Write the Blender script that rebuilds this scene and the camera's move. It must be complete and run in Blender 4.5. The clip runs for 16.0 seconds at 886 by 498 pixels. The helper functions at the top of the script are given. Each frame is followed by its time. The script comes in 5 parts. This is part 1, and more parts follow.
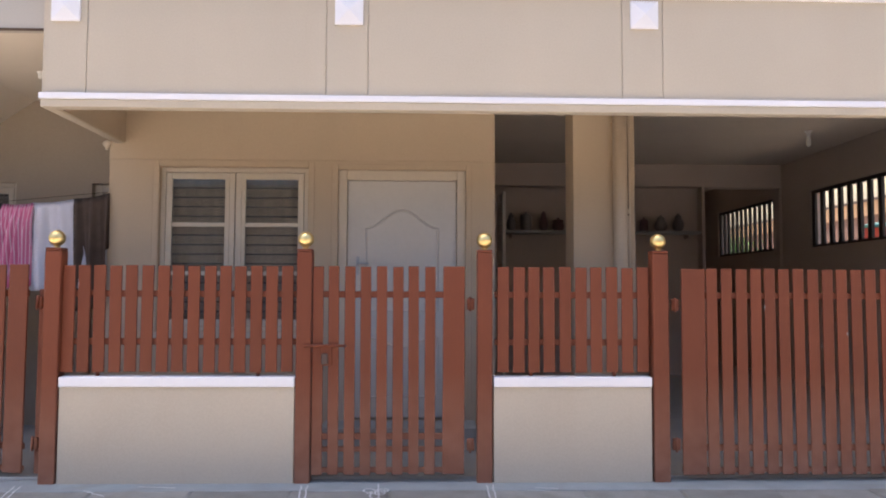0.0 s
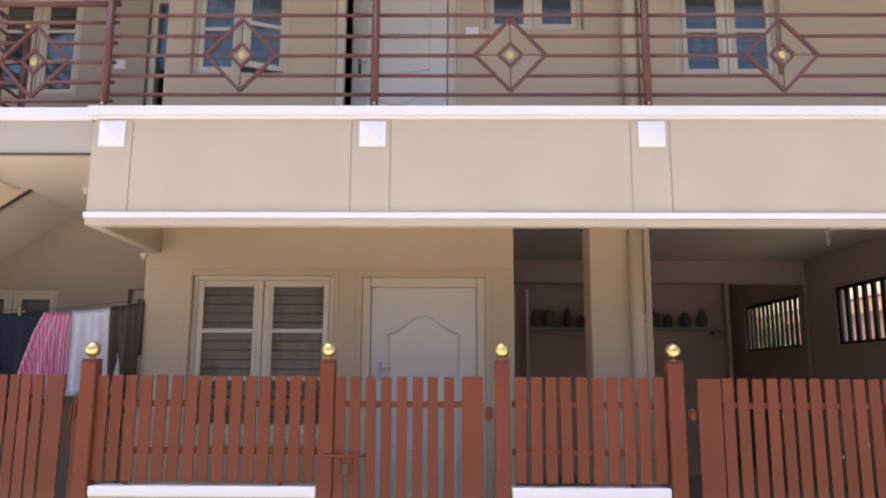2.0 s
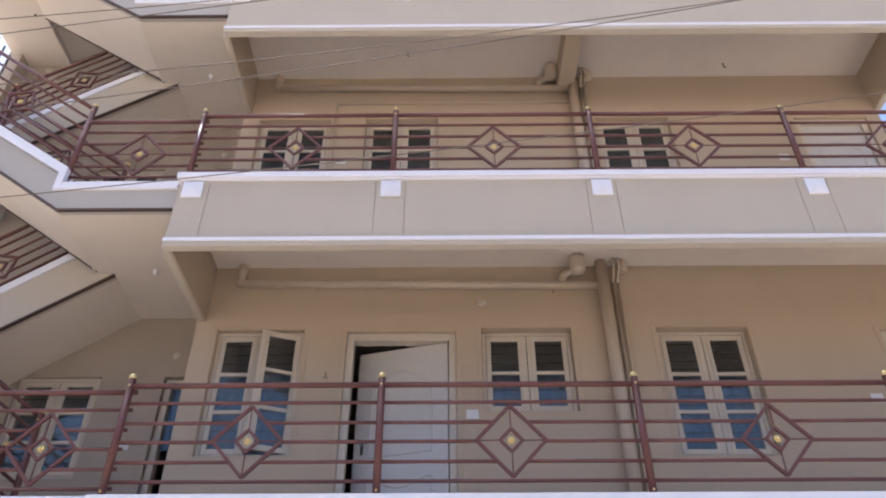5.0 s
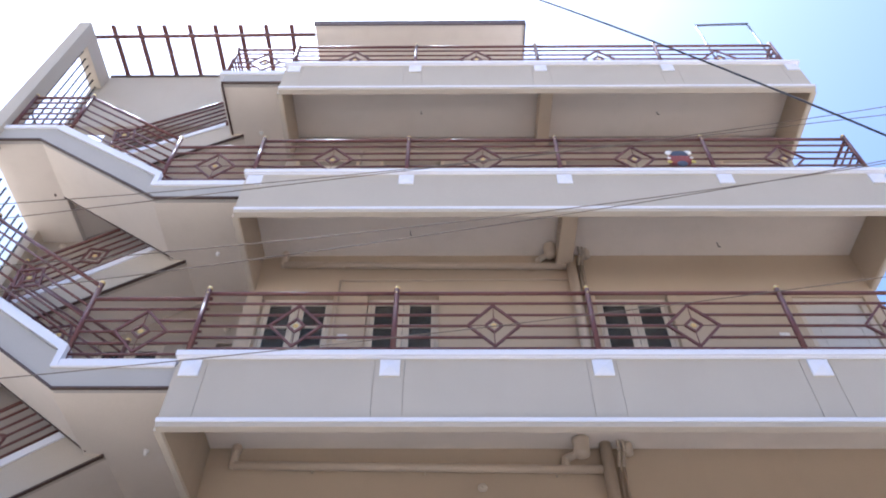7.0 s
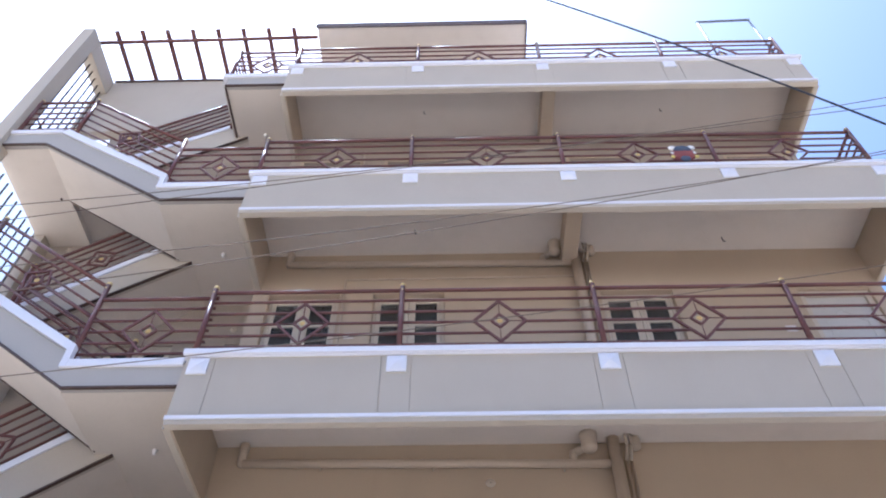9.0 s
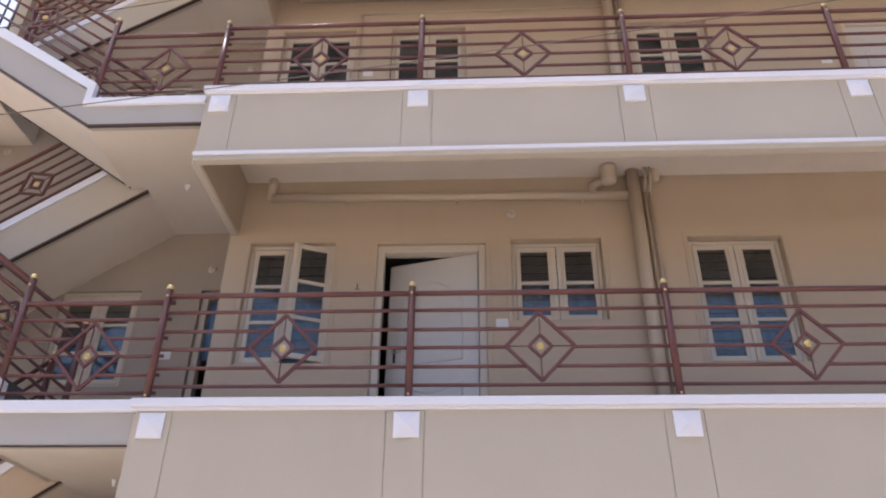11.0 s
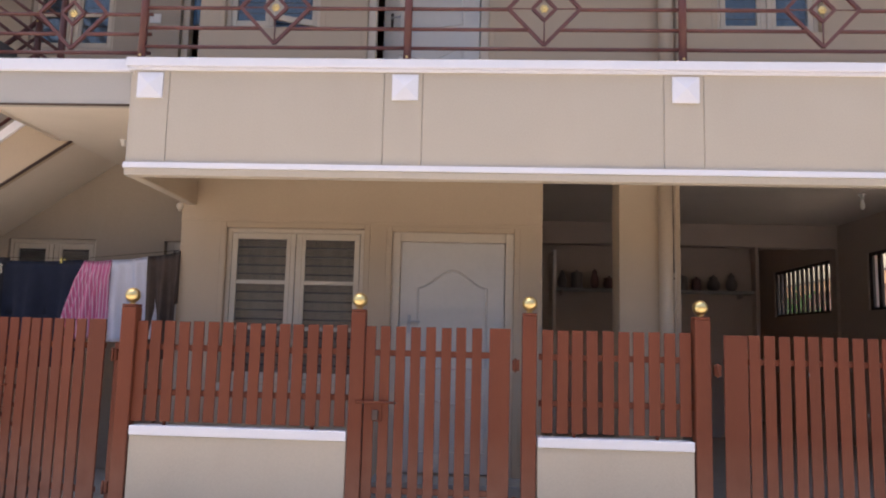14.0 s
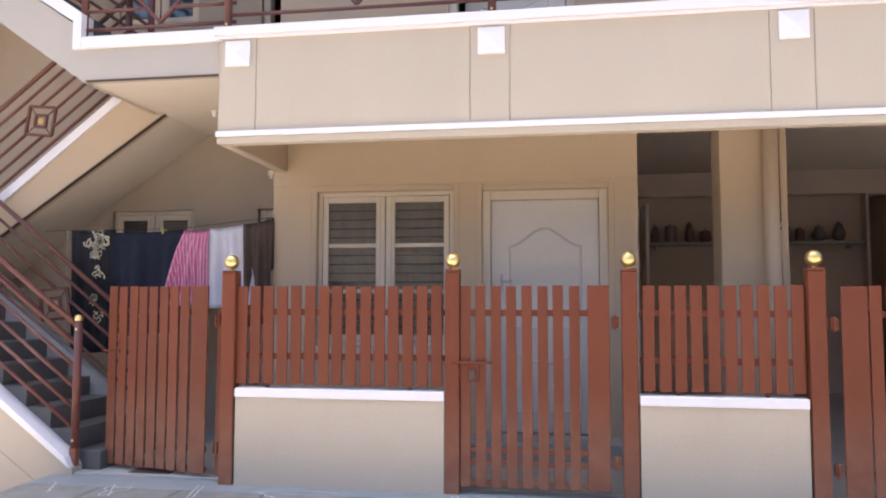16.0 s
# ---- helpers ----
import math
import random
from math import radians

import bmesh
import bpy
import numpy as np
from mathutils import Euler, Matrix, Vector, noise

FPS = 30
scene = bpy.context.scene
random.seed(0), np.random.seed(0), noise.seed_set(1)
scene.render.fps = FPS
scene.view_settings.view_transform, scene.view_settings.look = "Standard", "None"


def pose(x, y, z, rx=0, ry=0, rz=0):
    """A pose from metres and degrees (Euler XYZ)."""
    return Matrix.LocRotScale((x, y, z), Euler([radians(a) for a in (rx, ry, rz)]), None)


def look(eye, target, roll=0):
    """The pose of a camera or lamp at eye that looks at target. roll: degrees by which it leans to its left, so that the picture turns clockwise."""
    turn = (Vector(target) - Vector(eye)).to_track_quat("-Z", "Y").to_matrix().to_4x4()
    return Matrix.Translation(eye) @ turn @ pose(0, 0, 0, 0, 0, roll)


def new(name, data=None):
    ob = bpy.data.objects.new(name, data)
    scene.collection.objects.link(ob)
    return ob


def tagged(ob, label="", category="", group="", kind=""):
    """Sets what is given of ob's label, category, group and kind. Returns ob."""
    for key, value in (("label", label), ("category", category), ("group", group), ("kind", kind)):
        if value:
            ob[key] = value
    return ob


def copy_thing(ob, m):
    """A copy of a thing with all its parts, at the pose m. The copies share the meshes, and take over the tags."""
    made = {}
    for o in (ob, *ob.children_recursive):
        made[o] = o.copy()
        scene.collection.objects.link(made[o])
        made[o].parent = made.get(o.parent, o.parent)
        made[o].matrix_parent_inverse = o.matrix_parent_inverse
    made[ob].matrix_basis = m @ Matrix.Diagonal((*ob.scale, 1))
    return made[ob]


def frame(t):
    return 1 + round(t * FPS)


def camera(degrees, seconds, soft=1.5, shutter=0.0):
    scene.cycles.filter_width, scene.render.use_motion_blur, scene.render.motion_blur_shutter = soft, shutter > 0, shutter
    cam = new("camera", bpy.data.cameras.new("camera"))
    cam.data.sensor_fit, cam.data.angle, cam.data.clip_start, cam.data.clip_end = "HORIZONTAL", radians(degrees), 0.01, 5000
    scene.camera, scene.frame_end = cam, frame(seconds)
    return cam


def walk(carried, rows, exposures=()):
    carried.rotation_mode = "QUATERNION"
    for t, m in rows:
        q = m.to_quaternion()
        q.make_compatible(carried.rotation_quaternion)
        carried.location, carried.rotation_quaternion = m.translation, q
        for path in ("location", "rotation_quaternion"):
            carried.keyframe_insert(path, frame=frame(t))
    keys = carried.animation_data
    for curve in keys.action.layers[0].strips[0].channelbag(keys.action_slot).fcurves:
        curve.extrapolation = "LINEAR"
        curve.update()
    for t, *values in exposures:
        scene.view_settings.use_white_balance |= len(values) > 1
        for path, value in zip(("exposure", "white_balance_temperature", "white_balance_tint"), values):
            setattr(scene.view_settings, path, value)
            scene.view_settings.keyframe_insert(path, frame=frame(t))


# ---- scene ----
# ---------------------------------------------------------------- camera
cam = camera(61.07, 16.0, soft=2.0)
# seconds, x, y, z, pitch, roll, yaw
PATH = [
    (0, 2.597, -5.160, 1.288, 3.33, -0.22, -1.65),
    (0.5, 2.657, -5.244, 1.267, 3.98, -0.59, 0.01),
    (1, 2.662, -5.306, 1.285, 4.15, -0.40, 1.34),
    (1.5, 2.677, -5.324, 1.299, 4.86, -0.23, 1.45),
    (2, 2.671, -5.368, 1.452, 9.81, -0.24, 0.59),
    (2.5, 2.600, -5.388, 1.443, 16.61, 0.11, -0.17),
    (3, 2.639, -5.422, 1.490, 21.95, 0.48, 0.35),
    (3.5, 2.641, -5.422, 1.474, 26.91, 0.68, 0.72),
    (4, 2.634, -5.452, 1.515, 30.64, 0.62, 0.82),
    (4.2, 2.620, -5.464, 1.522, 31.99, 0.57, 0.69),
    (6.3, 2.654, -5.611, 1.636, 45.43, -0.51, 0.44),
    (6.5, 2.673, -5.600, 1.642, 46.83, -0.51, 0.40),
    (7, 2.661, -5.605, 1.643, 49.81, -0.32, 0.41),
    (7.5, 2.665, -5.614, 1.649, 52.17, 0.01, 0.79),
    (8, 2.673, -5.614, 1.645, 53.88, 0.12, 1.01),
    (8.2, 2.667, -5.606, 1.631, 53.94, 0.09, 0.98),
    (10.3, 2.654, -5.500, 1.522, 36.88, -0.56, 2.48),
    (10.5, 2.658, -5.499, 1.525, 35.10, -0.65, 2.69),
    (11, 2.641, -5.473, 1.488, 30.98, -0.67, 2.75),
    (11.5, 2.649, -5.463, 1.465, 26.88, -0.59, 2.59),
    (12, 2.649, -5.454, 1.448, 22.32, -0.47, 2.34),
    (12.5, 2.658, -5.459, 1.439, 17.34, -0.51, 2.42),
    (13, 2.669, -5.441, 1.416, 12.12, -1.08, 2.44),
    (13.5, 2.653, -5.435, 1.386, 8.40, -1.39, 2.34),
    (14, 2.650, -5.424, 1.362, 7.07, -1.43, 2.49),
    (14.5, 2.656, -5.423, 1.367, 5.49, -0.94, 2.69),
    (15, 2.668, -5.415, 1.338, 3.45, -0.68, 2.97),
    (15.5, 2.637, -5.396, 1.355, 1.30, -0.35, 3.63),
    (15.8, 2.561, -5.351, 1.335, 2.89, -0.07, 6.09),
    (16, 2.572, -5.333, 1.350, 4.05, -0.10, 8.96),
]
walk(cam, [(t, pose(x, y, z, 90 + p, r, w)) for t, x, y, z, p, r, w in PATH], exposures=[(0, 1.13, 5900, 11), (1.0, 1.26, 5950, 11), (1.5, 1.28, 5950, 11), (2.2, 1.21, 5900, 12), (2.6, 1.05, 5900, 13), (3.0, 0.90, 5880, 14), (3.4, 0.79, 5750, 14), (4.2, 0.79, 5550, 13), (6.5, 0.85, 5070, 10), (8.0, 0.8, 4600, 9), (10.3, 0.75, 5350, 12), (12.0, 0.8, 5800, 14), (13.0, 0.84, 5900, 13), (14.5, 1.06, 5900, 12), (15.0, 1.26, 5950, 11), (15.5, 1.43, 5950, 11), (16.0, 1.42, 5900, 11)])

# ---------------------------------------------------------------- light
SUN_DIR = Vector((-0.21, 0.0725, 0.975)).normalized()      # towards the sun, high behind the house
world = bpy.data.worlds.new("sky")
scene.world = world
world.use_nodes = True
wn = world.node_tree.nodes
sky = wn.new("ShaderNodeTexSky")
sky.sky_type, sky.sun_disc = "NISHITA", False
sky.sun_elevation = math.asin(SUN_DIR.z)
sky.sun_rotation = math.atan2(SUN_DIR.x, SUN_DIR.y)
sky.dust_density, sky.air_density, sky.ozone_density = 5.0, 1.0, 1.2
world.node_tree.links.new(sky.outputs[0], wn["Background"].inputs[0])
wn["Background"].inputs[1].default_value = 0.145
sun = new("sun", bpy.data.lights.new("sun", "SUN"))
sun.data.energy, sun.data.angle, sun.data.color = 4.8, radians(0.55), (1.0, 0.95, 0.87)
sun.matrix_world = look(SUN_DIR * 60, (0, 0, 0))

# ---------------------------------------------------------------- materials
def material(name, base, rough=0.6, metal=0.0, vary=0.12, big=1.5, fine=60.0, bump=0.15, stain=0.0, stain_col=(0.2, 0.17, 0.13), per=0.0, stretch=(1, 1, 1), spec=0.5):
    m = bpy.data.materials.new(name)
    m.use_nodes = True
    n, l = m.node_tree.nodes, m.node_tree.links
    b = n["Principled BSDF"]
    geo = n.new("ShaderNodeNewGeometry")
    mp = n.new("ShaderNodeMapping")
    mp.inputs["Scale"].default_value = stretch
    l.new(geo.outputs["Position"], mp.inputs["Vector"])
    n1, n2 = n.new("ShaderNodeTexNoise"), n.new("ShaderNodeTexNoise")
    n1.inputs["Scale"].default_value, n1.inputs["Detail"].default_value = big, 4
    n2.inputs["Scale"].default_value, n2.inputs["Detail"].default_value = fine, 3
    l.new(mp.outputs[0], n1.inputs["Vector"])
    l.new(mp.outputs[0], n2.inputs["Vector"])
    mix = n.new("ShaderNodeMath")
    mix.operation = "ADD"
    l.new(n1.outputs["Fac"], mix.inputs[0])
    l.new(n2.outputs["Fac"], mix.inputs[1])
    ramp = n.new("ShaderNodeMapRange")
    ramp.inputs["From Min"].default_value, ramp.inputs["From Max"].default_value = 0.6, 1.4
    ramp.inputs["To Min"].default_value, ramp.inputs["To Max"].default_value = 1 - vary, 1 + vary
    l.new(mix.outputs[0], ramp.inputs["Value"])
    val = ramp.outputs["Result"]
    if per:
        info = n.new("ShaderNodeObjectInfo")
        r2 = n.new("ShaderNodeMapRange")
        r2.inputs["To Min"].default_value, r2.inputs["To Max"].default_value = 1 - per, 1 + per
        l.new(info.outputs["Random"], r2.inputs["Value"])
        mul = n.new("ShaderNodeMath")
        mul.operation = "MULTIPLY"
        l.new(val, mul.inputs[0])
        l.new(r2.outputs["Result"], mul.inputs[1])
        val = mul.outputs[0]
    sc = n.new("ShaderNodeVectorMath")
    sc.operation = "SCALE"
    sc.inputs[0].default_value = base
    l.new(val, sc.inputs["Scale"])
    col = sc.outputs[0]
    if stain:
        n3 = n.new("ShaderNodeTexNoise")
        n3.inputs["Scale"].default_value, n3.inputs["Detail"].default_value = 2.3, 6
        mp3 = n.new("ShaderNodeMapping")
        mp3.inputs["Scale"].default_value = (1.6, 1.6, 0.45)
        l.new(geo.outputs["Position"], mp3.inputs["Vector"])
        l.new(mp3.outputs[0], n3.inputs["Vector"])
        r3 = n.new("ShaderNodeMapRange")
        r3.inputs["From Min"].default_value, r3.inputs["From Max"].default_value = 0.52, 0.78
        r3.inputs["To Max"].default_value = stain
        l.new(n3.outputs["Fac"], r3.inputs["Value"])
        mc = n.new("ShaderNodeMix")
        mc.data_type = "RGBA"
        l.new(r3.outputs["Result"], mc.inputs["Factor"])
        l.new(col, mc.inputs["A"])
        mc.inputs["B"].default_value = (*stain_col, 1)
        col = mc.outputs["Result"]
    l.new(col, b.inputs["Base Color"])
    b.inputs["Roughness"].default_value, b.inputs["Metallic"].default_value = rough, metal
    b.inputs["Specular IOR Level"].default_value = spec
    if bump:
        bp = n.new("ShaderNodeBump")
        bp.inputs["Strength"].default_value, bp.inputs["Distance"].default_value = bump, 0.004
        l.new(n2.outputs["Fac"], bp.inputs["Height"])
        l.new(bp.outputs[0], b.inputs["Normal"])
    return m


M_WALL = material("beige_plaster", (0.490, 0.426, 0.338), 0.75, vary=0.07, big=1.1, fine=90, bump=0.15, stain=0.17, stain_col=(0.42, 0.33, 0.25))
M_HOUSE = material("ochre_beige_plaster", (0.475, 0.375, 0.265), 0.75, vary=0.06, big=0.8, fine=90, bump=0.12, stain=0.14, stain_col=(0.36, 0.275, 0.195))
M_STAIR = material("grey_white_stair_plaster", (0.43, 0.395, 0.35), 0.75, vary=0.07, big=1.1, fine=90, bump=0.15, stain=0.17, stain_col=(0.42, 0.37, 0.32))
M_WELL = material("darker_grey_beige_plaster", (0.37, 0.31, 0.245), 0.78, vary=0.08, big=0.9, fine=90, bump=0.12, stain=0.2, stain_col=(0.27, 0.22, 0.175))
M_LINING = material("shaded_beam_plaster", (0.42, 0.335, 0.24), 0.75, vary=0.07, big=0.9, fine=90, bump=0.12, stain=0.2, stain_col=(0.31, 0.24, 0.175))
M_CEIL = material("cream_ceiling", (0.69, 0.61, 0.525), 0.8, vary=0.05, fine=70, bump=0.1, stain=0.12, stain_col=(0.45, 0.37, 0.29))
M_SOFFIT = material("cream_stair_soffit", (0.65, 0.575, 0.49), 0.8, vary=0.05, fine=70, bump=0.1, stain=0.12, stain_col=(0.45, 0.37, 0.29))
M_WHITE = material("white_trim_paint", (0.755, 0.735, 0.77), 0.5, vary=0.03, fine=80, bump=0.06, stain=0.06, stain_col=(0.55, 0.5, 0.48))
M_BROWN = material("dark_brown_line_paint", (0.075, 0.045, 0.035), 0.6, vary=0.1)
M_FENCE = material("rust_red_enamel_paint", (0.146, 0.040, 0.018), 0.55, spec=0.28, vary=0.08, big=3, fine=25, bump=0.08, per=0.09, stretch=(3, 3, 0.6), stain=0.12, stain_col=(0.15, 0.055, 0.035))
M_RAIL = material("maroon_enamel_paint", (0.122, 0.040, 0.030), 0.45, vary=0.12, big=4, fine=40, bump=0.05)
M_GOLD = material("brass_gold_paint", (0.80, 0.61, 0.26), 0.34, 1.0, vary=0.10, fine=30, bump=0.05)
M_CREAM = material("cream_joinery_paint", (0.56, 0.485, 0.385), 0.45, vary=0.04, fine=30, bump=0.05)
M_DOOR = material("off_white_door_paint", (0.55, 0.515, 0.47), 0.42, vary=0.04, fine=25, bump=0.05)
M_STONE = material("grey_granite_slab", (0.196, 0.194, 0.186), 0.75, vary=0.24, big=6, fine=120, bump=0.4, per=0.12, stain=0.75, stain_col=(0.125, 0.108, 0.09))
M_STEP = material("dark_granite_steps", (0.10, 0.10, 0.10), 0.6, vary=0.2, big=6, fine=150, bump=0.1)
M_TILE = material("pale_bounce_floor", (0.50, 0.48, 0.45), 0.4, vary=0.08, big=3, fine=60, bump=0.05)
M_ROAD = material("dusty_concrete_street", (0.62, 0.51, 0.385), 0.85, vary=0.15, big=2, fine=60, bump=0.4, stain=0.3, stain_col=(0.28, 0.25, 0.21))
M_ASPHALT = material("unseen_grey_asphalt", (0.13, 0.12, 0.105), 0.9, vary=0.2, big=2, fine=90, bump=0.5, stain=0.4, stain_col=(0.16, 0.14, 0.11))
M_KERB = material("blue_grey_cement_fillet", (0.225, 0.25, 0.265), 0.6, vary=0.14, big=6, fine=90, bump=0.25, stain=0.5, stain_col=(0.17, 0.165, 0.16))
M_CONC = material("grey_cement_screed", (0.33, 0.33, 0.32), 0.8, vary=0.12, big=4, fine=90, bump=0.25, stain=0.25, stain_col=(0.27, 0.27, 0.26))
# Interior plaster; the dimness of porch and rooms is tuned through this tone.
M_DARK = material("dim_interior_plaster", (0.47, 0.395, 0.345), 0.8, vary=0.08)
M_CHALK = material("white_chalk_powder", (0.50, 0.50, 0.53), 0.9, vary=0.2, fine=200, bump=0)
M_PIPE = material("painted_beige_pipe", (0.50, 0.405, 0.30), 0.5, vary=0.06, fine=50, bump=0.06)
M_IRON = material("black_iron", (0.03, 0.022, 0.018), 0.5, vary=0.2)
M_STEEL = material("dull_galvanised_steel", (0.42, 0.43, 0.45), 0.45, 0.7, vary=0.15)
M_PIPEG = material("dark_grey_painted_pipe", (0.10, 0.10, 0.11), 0.5, vary=0.1)
M_CURT = material("blue_curtain_cloth", (0.13, 0.22, 0.36), 0.9, vary=0.25, big=14, fine=160, bump=0.2, stretch=(3, 1, 0.4))
M_PLATE = material("white_plastic_plate", (0.74, 0.71, 0.68), 0.35, vary=0.02, bump=0)
M_CABLE = material("dusty_brown_cable", (0.17, 0.135, 0.105), 0.8, vary=0.15, spec=0.2, bump=0)
M_CABLE2 = material("black_cable", (0.03, 0.03, 0.04), 0.5, vary=0.1, bump=0)
M_GREYCL = material("grey_brown_curtain_cloth", (0.56, 0.41, 0.31), 0.95, vary=0.3, big=7, fine=160, bump=0.2, stretch=(3, 1, 0.5))
M_NAVY = material("navy_cloth", (0.010, 0.013, 0.028), 0.95, vary=0.3, big=12, fine=180, bump=0.3)
M_BLACKCL = material("black_printed_cloth", (0.012, 0.012, 0.016), 0.95, vary=0.3, big=12, fine=180, bump=0.3)
M_PRINT = material("cream_print_on_cloth", (0.45, 0.40, 0.30), 0.95, vary=0.2, bump=0.1)
M_WCLOTH = material("white_towel_cloth", (0.68, 0.66, 0.72), 0.95, vary=0.08, big=8, fine=200, bump=0.3)
M_BCLOTH = material("dark_brown_cloth", (0.085, 0.058, 0.044), 0.95, vary=0.25, big=12, fine=200, bump=0.3)
M_LEAF = material("green_leaves", (0.09, 0.20, 0.04), 0.6, vary=0.4, big=9, bump=0)
M_NEIGH = material("neighbour_tan_plaster", (0.40, 0.26, 0.15), 0.8, vary=0.1, stain=0.3)
M_FAR = material("unseen_far_wall_brown", (0.24, 0.185, 0.14), 0.8, vary=0.1, stain=0.3)
M_FARW = material("pale_yellow_far_plaster", (0.46, 0.41, 0.29), 0.8, vary=0.08, stain=0.2)
M_NBROWN = material("neighbour_brown_brick", (0.13, 0.07, 0.05), 0.8, vary=0.25, big=6)
M_POT = material("dull_steel_vessel", (0.17, 0.155, 0.15), 0.5, 0.4, vary=0.2, bump=0)
M_POT2 = material("maroon_plastic_jar", (0.12, 0.06, 0.06), 0.4, vary=0.2, bump=0)
M_TEAL = material("teal_plastic_lid", (0.16, 0.42, 0.38), 0.4, vary=0.1, bump=0)
M_RED = material("red_plastic_tank", (0.55, 0.09, 0.06), 0.4, vary=0.1, bump=0)
M_PEG = material("yellow_plastic_peg", (0.62, 0.50, 0.12), 0.4, vary=0.05, bump=0)
M_TOYBLUE = material("blue_grey_plush", (0.07, 0.085, 0.125), 0.95, vary=0.3, fine=150, bump=0.3)
M_TOY = material("dark_red_plush", (0.24, 0.075, 0.075), 0.95, vary=0.3, fine=150, bump=0.3)


def pale_foot(m, colour, top, amount):
    """A paler tone on the foot of painted boards, thinning out upwards in patches."""
    n, l = m.node_tree.nodes, m.node_tree.links
    b = n["Principled BSDF"]
    src = b.inputs["Base Color"].links[0].from_socket
    geo, sep = n.new("ShaderNodeNewGeometry"), n.new("ShaderNodeSeparateXYZ")
    l.new(geo.outputs["Position"], sep.inputs[0])
    up = n.new("ShaderNodeMapRange")
    up.inputs["From Min"].default_value, up.inputs["From Max"].default_value = top, 0.02
    l.new(sep.outputs["Z"], up.inputs["Value"])
    nz = n.new("ShaderNodeTexNoise")
    nz.inputs["Scale"].default_value, nz.inputs["Detail"].default_value = 7.0, 5
    l.new(geo.outputs["Position"], nz.inputs["Vector"])
    amt = n.new("ShaderNodeMapRange")
    amt.inputs["From Min"].default_value, amt.inputs["From Max"].default_value = 0.3, 0.7
    amt.inputs["To Min"].default_value, amt.inputs["To Max"].default_value = amount * 0.5, amount
    l.new(nz.outputs["Fac"], amt.inputs["Value"])
    mul = n.new("ShaderNodeMath")
    mul.operation = "MULTIPLY"
    l.new(up.outputs["Result"], mul.inputs[0])
    l.new(amt.outputs["Result"], mul.inputs[1])
    mix = n.new("ShaderNodeMix")
    mix.data_type = "RGBA"
    l.new(mul.outputs[0], mix.inputs["Factor"])
    l.new(src, mix.inputs["A"])
    mix.inputs["B"].default_value = (*colour, 1)
    l.new(mix.outputs["Result"], b.inputs["Base Color"])


pale_foot(M_FENCE, (0.38, 0.21, 0.145), 0.75, 0.55)


def pink_cloth():
    m = material("pink_striped_cloth", (0.62, 0.16, 0.30), 0.95, vary=0.15, big=8, fine=180, bump=0.25)
    n, l = m.node_tree.nodes, m.node_tree.links
    b = n["Principled BSDF"]
    old = b.inputs["Base Color"].links[0].from_socket
    tc = n.new("ShaderNodeTexCoord")
    wv = n.new("ShaderNodeTexWave")
    wv.inputs["Scale"].default_value, wv.inputs["Distortion"].default_value = 15.0, 0.9
    l.new(tc.outputs["Object"], wv.inputs["Vector"])
    mr = n.new("ShaderNodeMapRange")
    mr.inputs["From Min"].default_value, mr.inputs["From Max"].default_value = 0.78, 0.9
    l.new(wv.outputs["Fac"], mr.inputs["Value"])
    mc = n.new("ShaderNodeMix")
    mc.data_type = "RGBA"
    l.new(mr.outputs["Result"], mc.inputs["Factor"])
    l.new(old, mc.inputs["A"])
    mc.inputs["B"].default_value = (0.72, 0.54, 0.62, 1)
    l.new(mc.outputs["Result"], b.inputs["Base Color"])
    return m


def glass():
    m = bpy.data.materials.new("window_glass")
    m.use_nodes = True
    n, l = m.node_tree.nodes, m.node_tree.links
    out = n["Material Output"]
    n.remove(n["Principled BSDF"])
    tr, gl, mx, fr = n.new("ShaderNodeBsdfTransparent"), n.new("ShaderNodeBsdfGlossy"), n.new("ShaderNodeMixShader"), n.new("ShaderNodeFresnel")
    tr.inputs[0].default_value = (0.80, 0.83, 0.83, 1)
    gl.inputs["Roughness"].default_value = 0.03
    fr.inputs[0].default_value = 1.55
    l.new(fr.outputs[0], mx.inputs[0])
    l.new(tr.outputs[0], mx.inputs[1])
    l.new(gl.outputs[0], mx.inputs[2])
    # thin uneven pale film on the panes: some street dust, some painted glare haze
    du, nz, rg, dm = n.new("ShaderNodeBsdfDiffuse"), n.new("ShaderNodeTexNoise"), n.new("ShaderNodeMapRange"), n.new("ShaderNodeMixShader")
    tc = n.new("ShaderNodeTexCoord")
    du.inputs[0].default_value = (0.62, 0.58, 0.53, 1)
    nz.inputs["Scale"].default_value = 7.0
    nz.inputs["Detail"].default_value = 6.0
    rg.inputs["From Min"].default_value, rg.inputs["From Max"].default_value = 0.3, 0.7
    rg.inputs["To Min"].default_value, rg.inputs["To Max"].default_value = 0.02, 0.07
    l.new(tc.outputs["Object"], nz.inputs["Vector"])
    l.new(nz.outputs[0], rg.inputs["Value"])
    l.new(rg.outputs[0], dm.inputs[0])
    l.new(mx.outputs[0], dm.inputs[1])
    l.new(du.outputs[0], dm.inputs[2])
    l.new(dm.outputs[0], out.inputs[0])
    return m


M_PINK, M_GLASS = pink_cloth(), glass()

# ---------------------------------------------------------------- building blocks
WM = {}          # world pose of every object made here
MESHES = {}


def thing(name, x=0.0, y=0.0, z=0.0, label="", category="", group="", kind=""):
    ob = new(name)
    ob.empty_display_size = 0.1
    WM[ob] = Matrix.Translation((x, y, z))
    ob.matrix_basis = WM[ob]
    return tagged(ob, label, category, group, kind)


